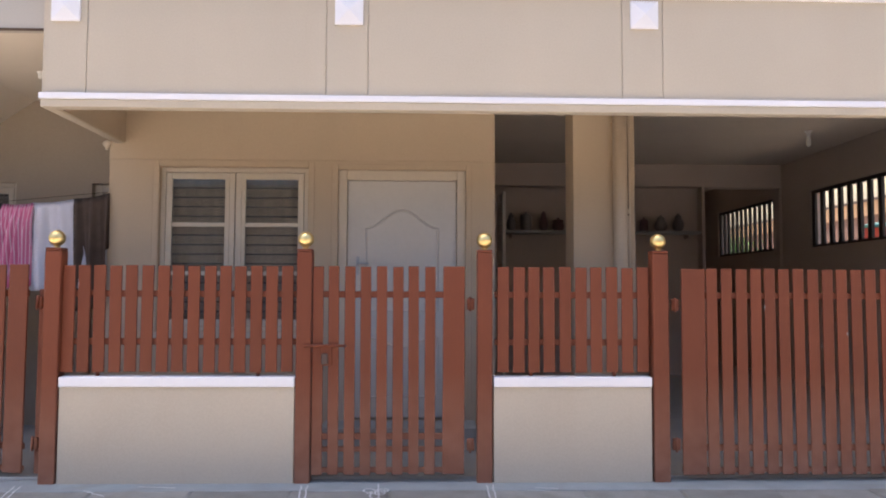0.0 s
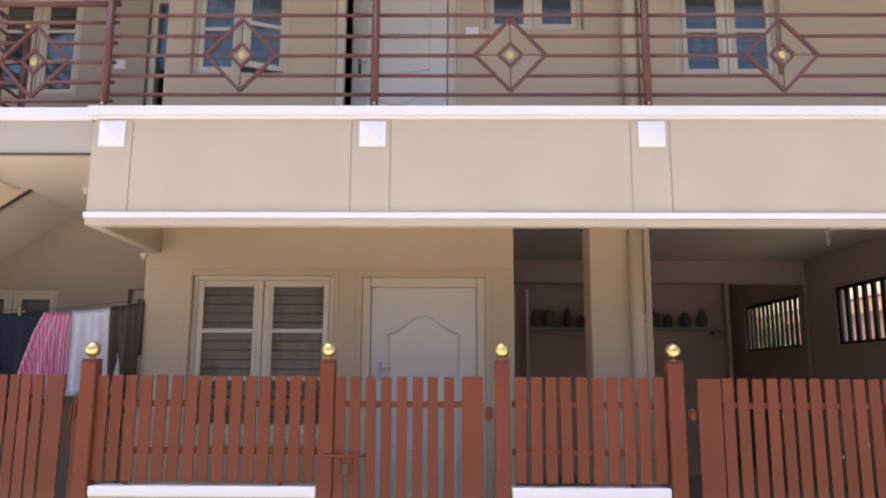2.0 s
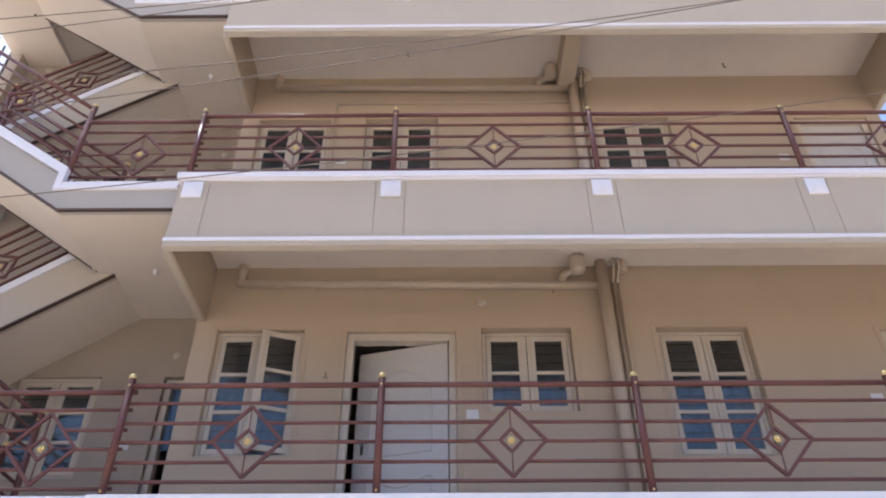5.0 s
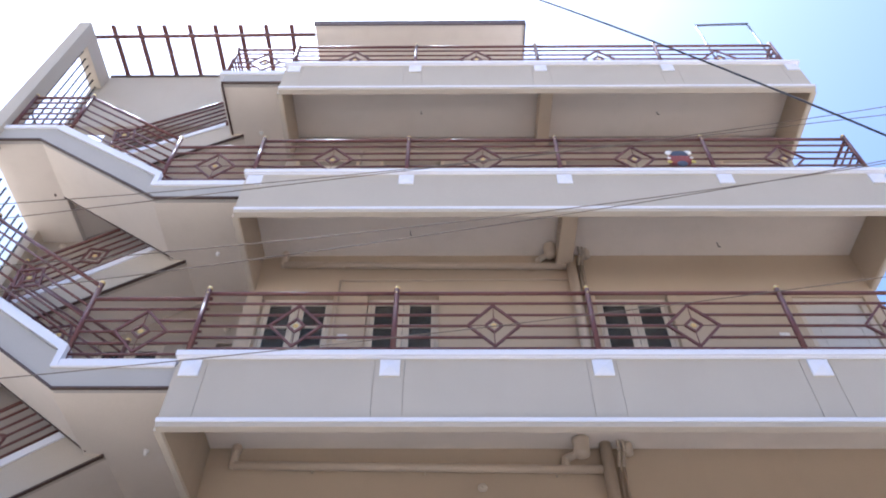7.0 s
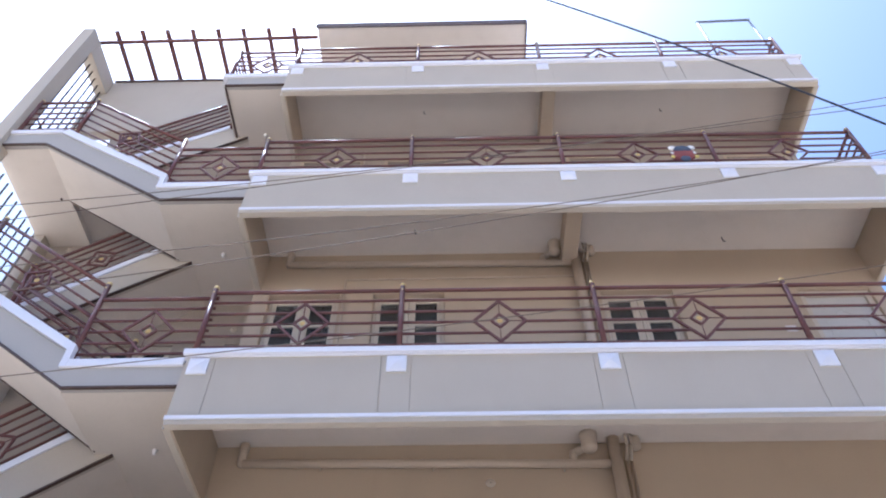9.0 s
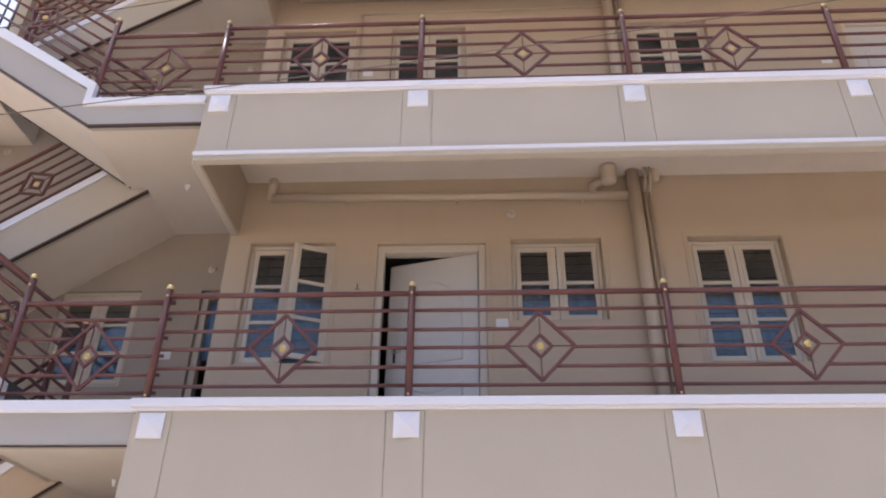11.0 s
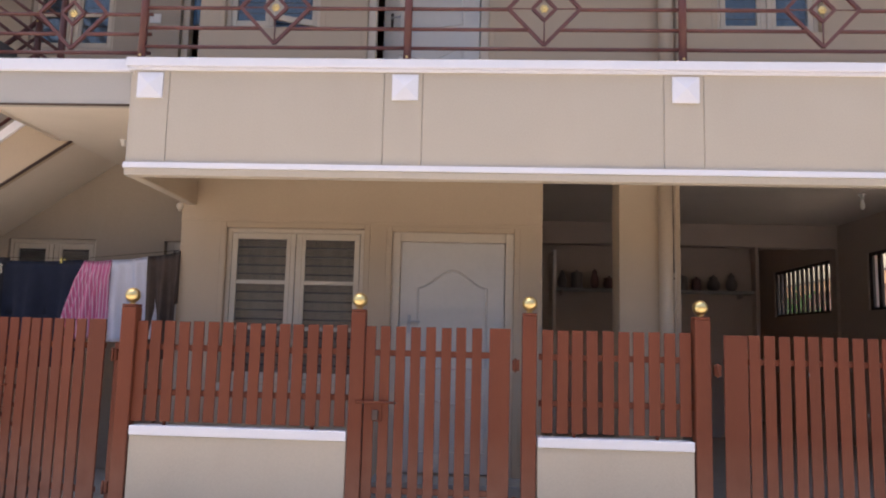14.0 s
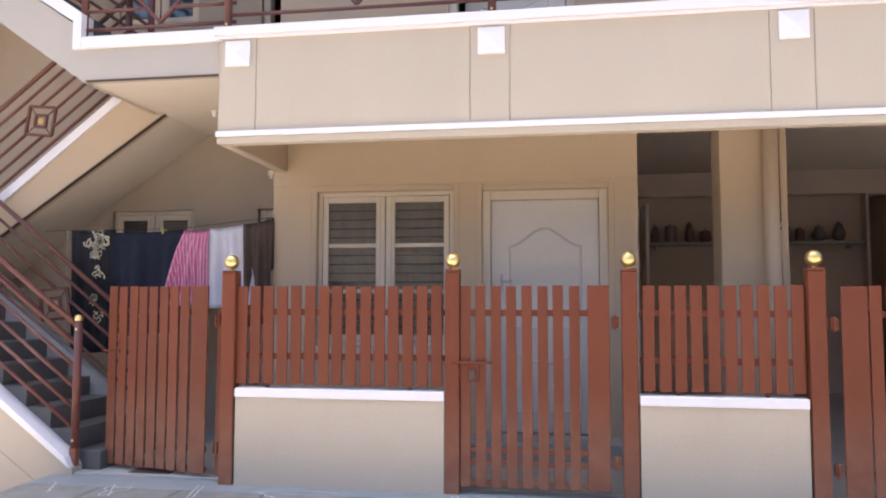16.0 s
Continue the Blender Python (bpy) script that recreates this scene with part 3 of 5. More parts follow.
def slope_rail(parent_name, pts, y, label, last=True, plain=False, first=True, tall=0.985, foot=0.0):
    """foot: how far the first post reaches below the line of the bars."""
    r = thing(parent_name, pts[0][0], y, pts[0][1] - foot, label, "railing", "stair railings")
    for i, p in enumerate(pts if last else pts[:-1]):
        if first or i:
            post(r, p[0], y, p[1] - (0 if i else foot), tall if i == 0 else 0.985)
    for p, q in zip(pts, pts[1:]):
        d = abs(q[0] - p[0])
        bay(r, (p[0], y, p[1]), (q[0], y, q[1]), d > 0.8 and not plain)
    return r


def landing(z, k, low=0.325):
    sf, x0 = SF + SET[k], SX0 if k < 4 else -1.10
    up = 0.043 if k == 1 else 0.0
    s = thing("stair_landing", -0.6, 0.1, z - 0.36, "beige concrete stair landing with white curb and brown edge line", "landing", "stair landings", "structure")
    box("slab", x0, -0.064, sf + 0.10, BACK - 0.002, z - low, z - 0.003, M_SOFFIT, s)
    box("front_fascia", x0 + 0.04, -0.064, sf, sf + 0.098, z - low, z - 0.085 + up, M_STAIR, s, bevel=0)
    box("edge_line", x0 + 0.04, -0.064, sf - 0.012, sf + 0.03, z - low - (0.008 if k == 1 else 0.023), z - low, M_BROWN, s, "dark brown painted edge")
    box("curb", x0 - 0.05 if k == 4 else x0 + 0.004, -0.066, sf - 0.03, sf + 0.13, z - 0.085 + up, z + 0.012 + up, M_WHITE, s, "white painted curb")
    if k == 4:
        box("edge_line", x0 + 0.028, x0 + 0.06, sf + 0.03, SB, z - 0.348, z - 0.325, M_BROWN, s, "dark brown painted edge")
    return s


def front_flight(z, k, x0=SX0, zb=None):
    """From the landing at z up to the half landing, going away along -x."""
    solid = k == 0
    sf, sm = SF + SET[k], SM + SET[k]
    zb = z + MIDUP if zb is None else zb
    s = thing("stair_flight", x0, 0.1, z - 0.3, "beige concrete stair flight with white sloping curb", "stairs", "stair flights", "structure")
    if solid:
        prof = [(x0 + 0.03, z - 0.195), (x0 + 0.03, z + 0.06), (SX1, zb - 0.10), (SX1, z - 0.195)]
        part("side_wall", prism(prof, sf, sf + 0.12), M_WALL, s, "beige plaster flank")
        part("flank_joint", prism([(-1.50, -0.075), (-1.50, -0.062), (-2.9, 0.918), (-2.9, 0.905)], sf - 0.0015, sf + 0.01), M_WELL, s, "thin sloping joint line in the plaster")
        part("curb", prism([(x0 + 0.02, z + 0.06), (x0 - 0.02, z + 0.145), (SX1, zb + 0.022), (SX1, zb - 0.07)], sf - 0.03, sf + 0.13), M_WHITE, s, "white painted sloping curb")
        part("inner_curb", prism([(x0 - 0.02, z + 0.18), (x0 - 0.02, z + 0.36), (SX1, zb + 0.20), (SX1, zb - 0.05)], sm - 0.10, sm + 0.02), M_CONC, s, "grey cement inner curb")
        steps(s, x0 + 0.17, z, SX1, zb, sf + 0.13, sm, 9)
        return s
    up = 0.043 if k == 1 else 0.0
    low = [(x0 + 0.04, z - 0.325), (SX1 - 0.22, zb - 0.32)]
    part("stringer", prism([low[0], (x0 + 0.04, z - 0.08 + up), (x0 - 0.07, z + 0.13 + up), (SX1 - 0.085, zb - 0.05), (SX1 - 0.22, zb - 0.05), low[1]], sf, sf + 0.10), M_STAIR, s)
    part("soffit", prism([low[0], (low[0][0], z - 0.2), (low[1][0], zb - 0.20), low[1]], sf + 0.10, sm), M_SOFFIT, s)
    line_at = [(x, zz - dz) for dz in (0.023, -0.002) for x, zz in (low if dz > 0 else low[::-1])]
    if k > 1:
        part("edge_line", prism(line_at, sf - 0.012, sf + 0.03), M_BROWN, s, "dark brown painted edge")
        part("edge_line", prism([(x, zz + 0.006 * (i in (0, 1))) for i, (x, zz) in enumerate(line_at)], sm - 0.012, sm + 0.004), M_BROWN, s, "dark brown painted edge")
    # the curb turns down to the landing in a short upright strip
    part("curb", prism([(x0 - 0.07, z - 0.085 + up), (x0 - 0.07, z + 0.145 + up), (SX1 - 0.085, zb - 0.055), (SX1, zb + 0.022), (x0 + 0.003, z + 0.21 + up), (x0 + 0.003, z - 0.085 + up)], sf - 0.03, sf + 0.13), M_WHITE, s, "white painted sloping curb")
    steps(s, x0, z, SX1, zb, sf + 0.13, sm, 8)
    return s


def half_landing(z, k):
    sf = SF + SET[k]
    s = thing("half_landing", -3.5, 0.1, z - 0.4, "beige concrete half landing of the stairs", "landing", "half landings", "structure")
    box("slab", SXL, SX1 - 0.2, sf + 0.10, BACK - 0.002, z - 0.32, z - 0.003, M_SOFFIT, s)
    box("front_fascia", SXL, SX1 - 0.22, sf, sf + 0.098, z - 0.32, z - 0.05, M_STAIR, s)
    box("edge_line", SXL, SX1 - 0.22, sf - 0.012, sf + 0.03, z - 0.343, z - 0.32, M_BROWN, s, "dark brown painted edge")
    box("curb", SXL, SX1 - 0.085, sf - 0.03, sf + 0.13, z - 0.055, z + 0.022, M_WHITE, s, "white painted curb")
    return s


def rear_flight(za, zb, k):
    """From the half landing at za up to the landing at zb, coming back along +x."""
    s = thing("stair_flight", BX1, SB, za - 0.3, "beige concrete rear stair flight with white curb", "stairs", "stair flights", "structure")
    sb = SB + (0.0, 0.0, 0.065, -0.03)[k]
    lift = 0.0 if k else 0.035
    tip = BX0 + (0.06, 0.16, 0.16, 0.33)[k]
    end = BX0 - (0.28 if k < 3 else 0.05)
    low = lambda x: zb - 0.325 + lift - 0.675 * (tip - x)
    foot = max(BX1, tip - (low(tip) - za + 0.316) / 0.675)      # where the soffit meets the half landing
    part("stringer", prism([(tip, low(tip)), (foot, low(foot)), (BX1, max(low(BX1), za - 0.316)), (BX1, za - 0.04), (end, zb - 0.04), (tip, zb - 0.04)], sb, sb + 0.09), M_WALL if k else M_HOUSE, s)
    thick = 0.022 if k else 0.012
    part("edge_line", prism([(tip, low(tip) - thick), (foot, low(foot) - thick), (foot, low(foot)), (tip, low(tip))], sb - 0.015, sb + 0.03), M_BROWN, s, "dark brown painted edge")
    part("curb", prism([(end, zb - 0.065), (BX1, za - 0.065), (BX1, za + 0.04), (end, zb + 0.04)], sb - 0.025, sb + 0.115), M_WHITE, s, "white painted sloping curb")
    part("soffit", prism([(tip, low(tip) + 0.004), (foot, low(foot) + 0.004), (foot, low(foot) + 0.16), (BX0 - 0.06, zb - 0.33)], sb + 0.09, BACK - 0.002), M_SOFFIT, s)
    steps(s, BX1, za, BX0 - 0.24, zb, sb + 0.1, BACK - 0.002, 11)
    return s


for k in (1, 2, 3, 4):
    landing(FLOOR[k], k, 0.30 if k == 1 else 0.325)
front_flight(0.0, 0, -1.235, FLOOR[1] - 1.93)
MID = [FLOOR[1] - 1.93] + [FLOOR[k] + MIDUP for k in (1, 2, 3)]
for k in (1, 2, 3):
    front_flight(FLOOR[k], k)
for k in range(4):
    half_landing(MID[k], k)
    rear_flight(MID[k], FLOOR[k + 1], k)

LAB = "maroon steel stair railing with gold post caps"
lower_rail = slope_rail("stair_railing", [(-1.235, 0.20), (-2.98, MID[0] + 0.02)], 0.16, LAB)
newel = lower_rail.children[0]
newel.data = box_mesh(0.068, 0.068, 0.998, M_FENCE, 0.006)
turned("ball", ball_profile(0.034, 0.018), M_GOLD, newel, -1.235, 0.16, 1.198, "gold painted ball")
bpy.data.objects.remove(newel.children[0])
box("post_foot", -1.263, -1.207, 0.132, 0.188, 0.008, 0.20, M_FENCE, lower_rail)
slope_rail("stair_railing", [(-1.30, 0.20), (-2.98, MID[0] + 0.02)], 1.10, LAB)
for k in (1, 2, 3, 4):
    z = FLOOR[k] + 0.022
    slope_rail("landing_railing", [(-1.245 if k < 4 else -1.06, z - 0.03), (0.045, z - 0.03)], 0.145 + SET[k], LAB, last=False, first=k == 4)
    if k == 4:
        side = thing("landing_side_railing", -1.06, 0.7, z, LAB, "railing", "stair railings")
        post(side, -1.06, 1.20, z - 0.03, 0.985)
        bay(side, (-1.06, 0.145 + SET[k], z - 0.03), (-1.06, 1.20, z - 0.03), False)
    if k < 4:
        slope_rail("stair_railing", [(-1.275, z + 0.19), (SX1 + 0.06, MID[k] + 0.022)], 0.155 + SET[k], LAB, tall=1.16, foot=0.19)
        slope_rail("stair_railing", [(-1.245, z + 0.19), (SX1 + 0.06, MID[k] + 0.022)], SM - 0.06 + SET[k], LAB, tall=1.16, foot=0.19)
        slope_rail("half_landing_railing", [(SX1 + 0.06, MID[k] + 0.022), (-3.92, MID[k] + 0.022)], 0.15 + SET[k], LAB, plain=True)
for k in range(4):
    zt = FLOOR[k + 1] + 0.02
    sl = (FLOOR[k + 1] - MID[k]) / (BX0 - 0.28 - BX1)
    sh = 0.10 if k == 0 else (0.0 if k < 3 else -0.25)
    zt -= 0.19 * (k == 3)
    slope_rail("stair_railing", [(-3.30 - sh, zt - sl * (1.82 + sh)), (-1.48 - sh, zt - sl * sh)], SB + (0.045, 0.045, 0.11, -0.035)[k], LAB, plain=k == 3)

# left end of the stair well: pier, head beam and barred openings
block("stair_pier", -4.16, -3.94, 0.10, 0.36, -0.19, 14.9, M_WALL, "beige plaster pier at the end of the stairs", "pier")
block("stair_rear_pier", -4.16, -3.94, 1.9, BACK + 0.2, -0.19, 11.3, M_WALL, "beige plaster rear pier of the stairs", "pier")
block("stair_head_pier", -4.16, -3.942, 1.22, 1.40, 11.302, 14.9, M_WALL, "beige plaster upper pier of the stairs", "pier")
# Unseen end wall, added to darken the space under the stairs.
structure("wall_stair_end", wall_mesh(0.362, 1.898, -0.19, 1.15, -4.16, -3.94, [], "y"), M_WELL, "unseen wall added at the foot of the stairs to keep light out", "wall")
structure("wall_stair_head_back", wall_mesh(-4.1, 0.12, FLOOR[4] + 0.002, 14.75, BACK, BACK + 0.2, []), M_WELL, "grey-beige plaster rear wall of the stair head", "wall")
block("stair_head_roof", -3.938, 0.12, 1.402, BACK + 0.2, 14.752, 14.9, M_SOFFIT, "cream concrete roof of the stair head", "roof")
block("stair_head_beam", -4.16, -3.94, 0.362, 1.218, 14.45, 14.9, M_WALL, "beige plaster head beam over the stairs", "beam")
structure("wall_stair_top", wall_mesh(-3.938, 0.12, FLOOR[4] + 0.002, 14.9, 1.22, 1.40, []), M_WALL, "beige plaster wall at the head of the stairs", "wall")
tagged(box("stair_wall_cap", -3.92, 0.14, 1.19, 1.42, 14.902, 14.95, M_BROWN, None), "dark brown cap on the stair head wall", "trim", "", "structure")
for k in range(4):
    grille = thing("stair_grille", -4.05, 1.2, MID[k], "black iron grille of upright bars beside the half landing", "grille", "stair grilles")
    top = MID[k + 1] - 0.45 if k < 3 else 14.45
    for i in range(9 if k < 3 else 6):
        y = 0.46 + i * (0.17 if k < 3 else 0.145)
        rod("upright", (-4.05, y, MID[k]), (-4.05, y, top), 0.016, M_IRON, grille, sides=6)
    for z in (MID[k] + 0.12, MID[k] + 0.5, MID[k] + 0.9):
        rod("cross_bar", (-4.05, 0.36, z), (-4.05, 1.9 if k < 3 else 1.22, z), 0.014, M_IRON, grille, sides=6)

# trellis and canopy on the roof
tre = thing("roof_trellis", -2.0, 0.8, 14.95, "dark steel trellis of bars over the stair head", "trellis")
rod("long_bar", (-3.95, 0.40, 14.93), (0.16, 0.37, 14.93), 0.034, M_RAIL, tre)
for i in range(8):
    x = -3.60 + i * 0.475
    bar("cross_bar", (x, 0.20, 14.985), (x, 1.25, 14.985), 0.075, 0.045, M_RAIL, tre)
can = thing("roof_canopy", 2.1, 0.9, FLOOR[4], "cream concrete canopy of the roof room with brown edge", "canopy", "", "structure")
box("slab", 0.18, 4.05, 0.17, 4.0, 14.90, 15.02, M_CEIL, can)
box("edge", 0.16, 4.07, 0.15, 0.17, 14.86, 15.03, M_BROWN, can, "dark brown painted edge")
box("edge", 4.05, 4.07, 0.172, 4.0, 14.86, 15.03, M_BROWN, can, "dark brown painted edge")
structure("wall_roof_room", wall_mesh(0.20, 4.16, FLOOR[4], 14.896, 0.95, 3.9, []), M_WALL, "beige plaster roof room", "wall")
fr = thing("roof_pipe_frame", 7.6, 0.5, FLOOR[4], "thin steel pipe frame standing on the roof", "pipe frame")
rod("leg", (7.27, 0.30, FLOOR[4]), (7.27, 0.30, 15.10), 0.018, M_PIPEG, fr)
rod("leg", (8.24, 0.30, FLOOR[4]), (8.24, 0.30, 15.16), 0.018, M_PIPEG, fr)
rod("top_bar", (7.25, 0.30, 15.10), (8.26, 0.30, 15.16), 0.022, M_PIPEG, fr)

# ---------------------------------------------------------------- windows and doors
def pane_frame(parent, x0, x1, z0, z1, y, rows, meet, open_to=None):
    """One casement: stiles, rails and panes; meet says on which side (-1, 1) the broad meeting stile stands."""
    w, h = x1 - x0, z1 - z0
    sl, sr0 = (0.085, 0.05) if meet < 0 else (0.05, 0.085)
    sash = put("sash", box_mesh(sl, 0.035, h, M_CREAM, 0.004), parent, Matrix.Translation((x0 + sl / 2, y, z0)), "cream painted casement")
    put("stile", box_mesh(sr0, 0.035, h, M_CREAM, 0.004), sash, Matrix.Translation((x1 - sr0 / 2, y, z0)))
    mx = x0 + sl if meet < 0 else x1 - sr0
    put("bead", box_mesh(0.012, 0.012, h - 0.02, M_CREAM, 0.003), sash, Matrix.Translation((mx + meet * 0.036, y - 0.019, z0 + 0.01)))
    ph = (h - 0.06) / rows
    pw, pc = w - sl - sr0, (x0 + sl + x1 - sr0) / 2
    for i in range(rows + 1):
        hh = 0.056 if i in (0, rows) else 0.036
        zz = z0 if i == 0 else (z1 - hh if i == rows else z0 + 0.03 + ph * i - hh / 2)
        put("glazing_bar", box_mesh(pw, 0.032, hh, M_CREAM, 0.003), sash, Matrix.Translation((pc, y, zz)))
    for i in range(rows):
        p = put("pane", box_mesh(pw, 0.004, ph, M_GLASS, 0), sash, Matrix.Translation((pc, y, z0 + 0.03 + ph * i)), "window glass")
        p.visible_shadow = False
    if open_to:
        px = x1 if meet < 0 else x0
        turn = Matrix.Translation((px, y, 0)) @ Matrix.Rotation(radians(open_to), 4, "Z") @ Matrix.Translation((-px, -y, 0))
        sash.matrix_basis = WM[parent].inverted() @ turn @ WM[sash]
    return sash


def window(x0, x1, z0, z1, y, rows, label, grill=True, curtain=True, ajar=0, pitch=0.10, full=None, group="cream casement windows"):
    w = thing("window", (x0 + x1) / 2, y, z0, label, "window", group)
    t = 0.04
    box("frame_jamb", x0, x0 + t, y + 0.0, y + 0.11, z0, z1, M_CREAM, w)
    box("frame_jamb", x1 - t, x1, y + 0.0, y + 0.11, z0, z1, M_CREAM, w)
    box("frame_head", x0 + t, x1 - t, y + 0.0, y + 0.11, z1 - t, z1, M_CREAM, w)
    box("frame_sill", x0 + t, x1 - t, y + 0.0, y + 0.11, z0, z0 + t, M_CREAM, w)
    m = (x0 + x1) / 2
    pane_frame(w, x0 + t + 0.004, m - 0.004, z0 + t + 0.004, z1 - t - 0.004, y + 0.02, rows, 1)
    pane_frame(w, m + 0.004, x1 - t - 0.004, z0 + t + 0.004, z1 - t - 0.004, y + 0.02, rows, -1, ajar)
    if grill:
        n = int((z1 - z0) / pitch)
        for i in range(1, n):
            zz = z0 + (z1 - z0) * i / n
            rod("guard_bar", (x0 + t, y + 0.09, zz), (x1 - t, y + 0.09, zz), 0.0065, M_IRON, w, sides=6)
    if curtain:
        top = z1 - 0.06 if full else z0 + (z1 - z0) * (0.71 if rows == 3 else 0.60)
        bm = bmesh.new()
        cols = 36
        a = [bm.verts.new((x0 + 0.06 + (x1 - x0 - 0.12) * i / cols, y + 0.135 + 0.012 * math.sin(i * 1.3) + 0.006 * math.sin(i * 2.9), z0 + 0.06)) for i in range(cols + 1)]
        b = [bm.verts.new((v.co.x, v.co.y + 0.004 * math.sin(v.co.x * 40), top)) for v in a]
        for i in range(cols):
            bm.faces.new((a[i], a[i + 1], b[i + 1], b[i]))
        c = part("curtain", bm, full or M_CURT, None, smooth=True)
        so = c.modifiers.new("thick", "SOLIDIFY")
        so.thickness = 0.003
        tagged(c, "thin grey-brown curtain drawn behind the window" if full else "blue cloth half curtain hanging behind the window", "curtain", "window curtains")
    return w


WIN = "cream wooden casement window with guard bars"
window(0.33, 1.61, 0.95, 2.37, WALL + 0.045, 3, WIN + ", closed", pitch=0.083, full=M_GREYCL)
block("window_sill_ground", 0.29, 1.65, WALL - 0.045, WALL - 0.0005, 0.875, 0.945, M_CREAM, "cream painted sill under the ground floor window", "sill")
window(0.185, 1.105, 4.30, 5.69, WALL + 0.06, 3, "cream casement window with one sash standing ajar", ajar=24)
window(2.99, 3.93, 4.75, 5.695, WALL + 0.09, 2, "small cream casement window with blue half curtain")
window(4.85, 5.80, 4.29, 5.695, WALL + 0.09, 3, "tall cream casement window with blue half curtain")
for k in (2, 3):
    for x0, x1 in ((0.17, 1.105), (1.575, 2.51), (4.60, 5.55)):
        window(x0, x1, FLOOR[k] + 0.87, FLOOR[k] + 2.26, WALL + 0.08, 3, "tall cream casement window on an upper floor", curtain=(x0 < 1))
for k in range(4):
    z = FLOOR[k]
    window(-2.25, -1.31, z + 0.95, z + 2.13, BACK + 0.04, 3, "cream casement window in the wall behind the stairs", curtain=(k == 1))


def door(x0, x1, z0, z1, y, label, swing=0.0, group="doors", hand=1.0, plate=None):
    d = thing("door", (x0 + x1) / 2, y, z0, label, "door", group)
    t = 0.075
    box("frame_jamb", x0, x0 + t, y, y + 0.12, z0, z1, M_CREAM, d)
    box("frame_jamb", x1 - t, x1, y, y + 0.12, z0, z1, M_CREAM, d)
    box("frame_head", x0 + t, x1 - t, y, y + 0.12, z1 - 0.085, z1, M_CREAM, d)
    a, b, h = x0 + t + 0.004, x1 - t - 0.004, z1 - 0.093 - z0
    leaf = put("leaf", box_mesh(b - a, 0.035, h, M_DOOR, 0.004), d, Matrix.Translation(((a + b) / 2, y + 0.05, z0 + 0.006)), "off-white moulded door leaf")
    # raised mouldings: arched upper panel and plain lower panel
    w = b - a
    cx = (a + b) / 2

    def mould(pts, name):
        bm = bmesh.new()
        k = len(pts)
        rad = 0.014
        rings = []
        for i, (px, pz) in enumerate(pts):
            q, r = pts[i - 1], pts[(i + 1) % k]
            tx, tz = r[0] - q[0], r[1] - q[1]
            ln = math.hypot(tx, tz) or 1
            nx, nz = -tz / ln, tx / ln
            rings.append([bm.verts.new((px + nx * rad, y + 0.034, pz + nz * rad)), bm.verts.new((px, y + 0.022, pz)), bm.verts.new((px - nx * rad, y + 0.034, pz - nz * rad))])
        for i in range(k):
            p, q = rings[i], rings[(i + 1) % k]
            for j in (0, 1):
                bm.faces.new((p[j], p[j + 1], q[j + 1], q[j]))
            bm.faces.new((p[2], p[0], q[0], q[2]))
        return part(name, bm, M_DOOR, leaf)
    in0, in1 = a + 0.17 * w, b - 0.17 * w
    up0, up1 = z0 + 0.45 * h, z0 + 0.80 * h
    arch = [(in0, up0), (in1, up0), (in1, up1)]
    for i in range(1, 20):
        u = i / 20
        arch.append((in1 + (in0 - in1) * u, up1 + 0.16 * math.sin(math.pi * u) ** 2))
    arch.append((in0, up1))
    mould(arch, "upper_panel_moulding")
    lowp = [(in0, z0 + 0.09 * h), (in1, z0 + 0.09 * h), (in1, z0 + 0.34 * h)]
    for i in range(1, 20):
        u = i / 20
        lowp.append((in1 + (in0 - in1) * u, z0 + 0.34 * h - 0.09 * math.sin(math.pi * u) ** 2))
    lowp.append((in0, z0 + 0.34 * h))
    mould(lowp, "lower_panel_moulding")
    hd = put("handle", box_mesh(0.028, 0.012, 0.16, plate or M_IRON, 0.003), leaf, Matrix.Translation((a + 0.09, y + 0.028, z0 + hand)), "metal lever handle plate")
    rod("lever", (a + 0.09, y - 0.012, z0 + hand + 0.1), (a + 0.19, y - 0.012, z0 + hand + 0.1), 0.008, M_STEEL, hd, sides=8)
    rod("lever_stem", (a + 0.09, y + 0.024, z0 + hand + 0.1), (a + 0.09, y - 0.014, z0 + hand + 0.1), 0.007, M_STEEL, hd, sides=8)
    if swing:
        turn = Matrix.Translation((b, y + 0.06, 0)) @ Matrix.Rotation(radians(-swing), 4, "Z") @ Matrix.Translation((-b, -y - 0.06, 0))
        leaf.matrix_basis = WM[d].inverted() @ turn @ WM[leaf]
    return d


door(1.87, 2.98, FLOOR[0], 2.355, WALL + 0.03, "closed off-white moulded front door in a cream frame", hand=1.24, plate=M_STEEL)
door(1.565, 2.715, F1, 5.66, WALL + 0.03, "half-open off-white moulded door in a cream frame", swing=16)
for k in (1, 2, 3):
    door(7.2, 8.15, FLOOR[k], FLOOR[k] + 2.23, WALL + 0.03, "closed off-white moulded door at the end of the balcony")
for k in range(4):
    z = FLOOR[k]
    door(-0.588, -0.132, max(z, 0.02), z + 2.128, BACK + 0.06, "narrow cream door beside the stairs, standing open" if k == 1 else "closed narrow cream door beside the stairs", swing=84 if k == 1 else 0)
bm = bmesh.new()
cols = [(-0.50 + 0.29 * i / 18, BACK + 0.125 + 0.014 * math.sin(i * 1.4)) for i in range(19)]
hang = [[bm.verts.new((x, y, z)) for x, y in cols] for z in (F1 + 1.30, F1 + 2.03)]
for i in range(18):
    bm.faces.new((hang[0][i], hang[0][i + 1], hang[1][i + 1], hang[1][i]))
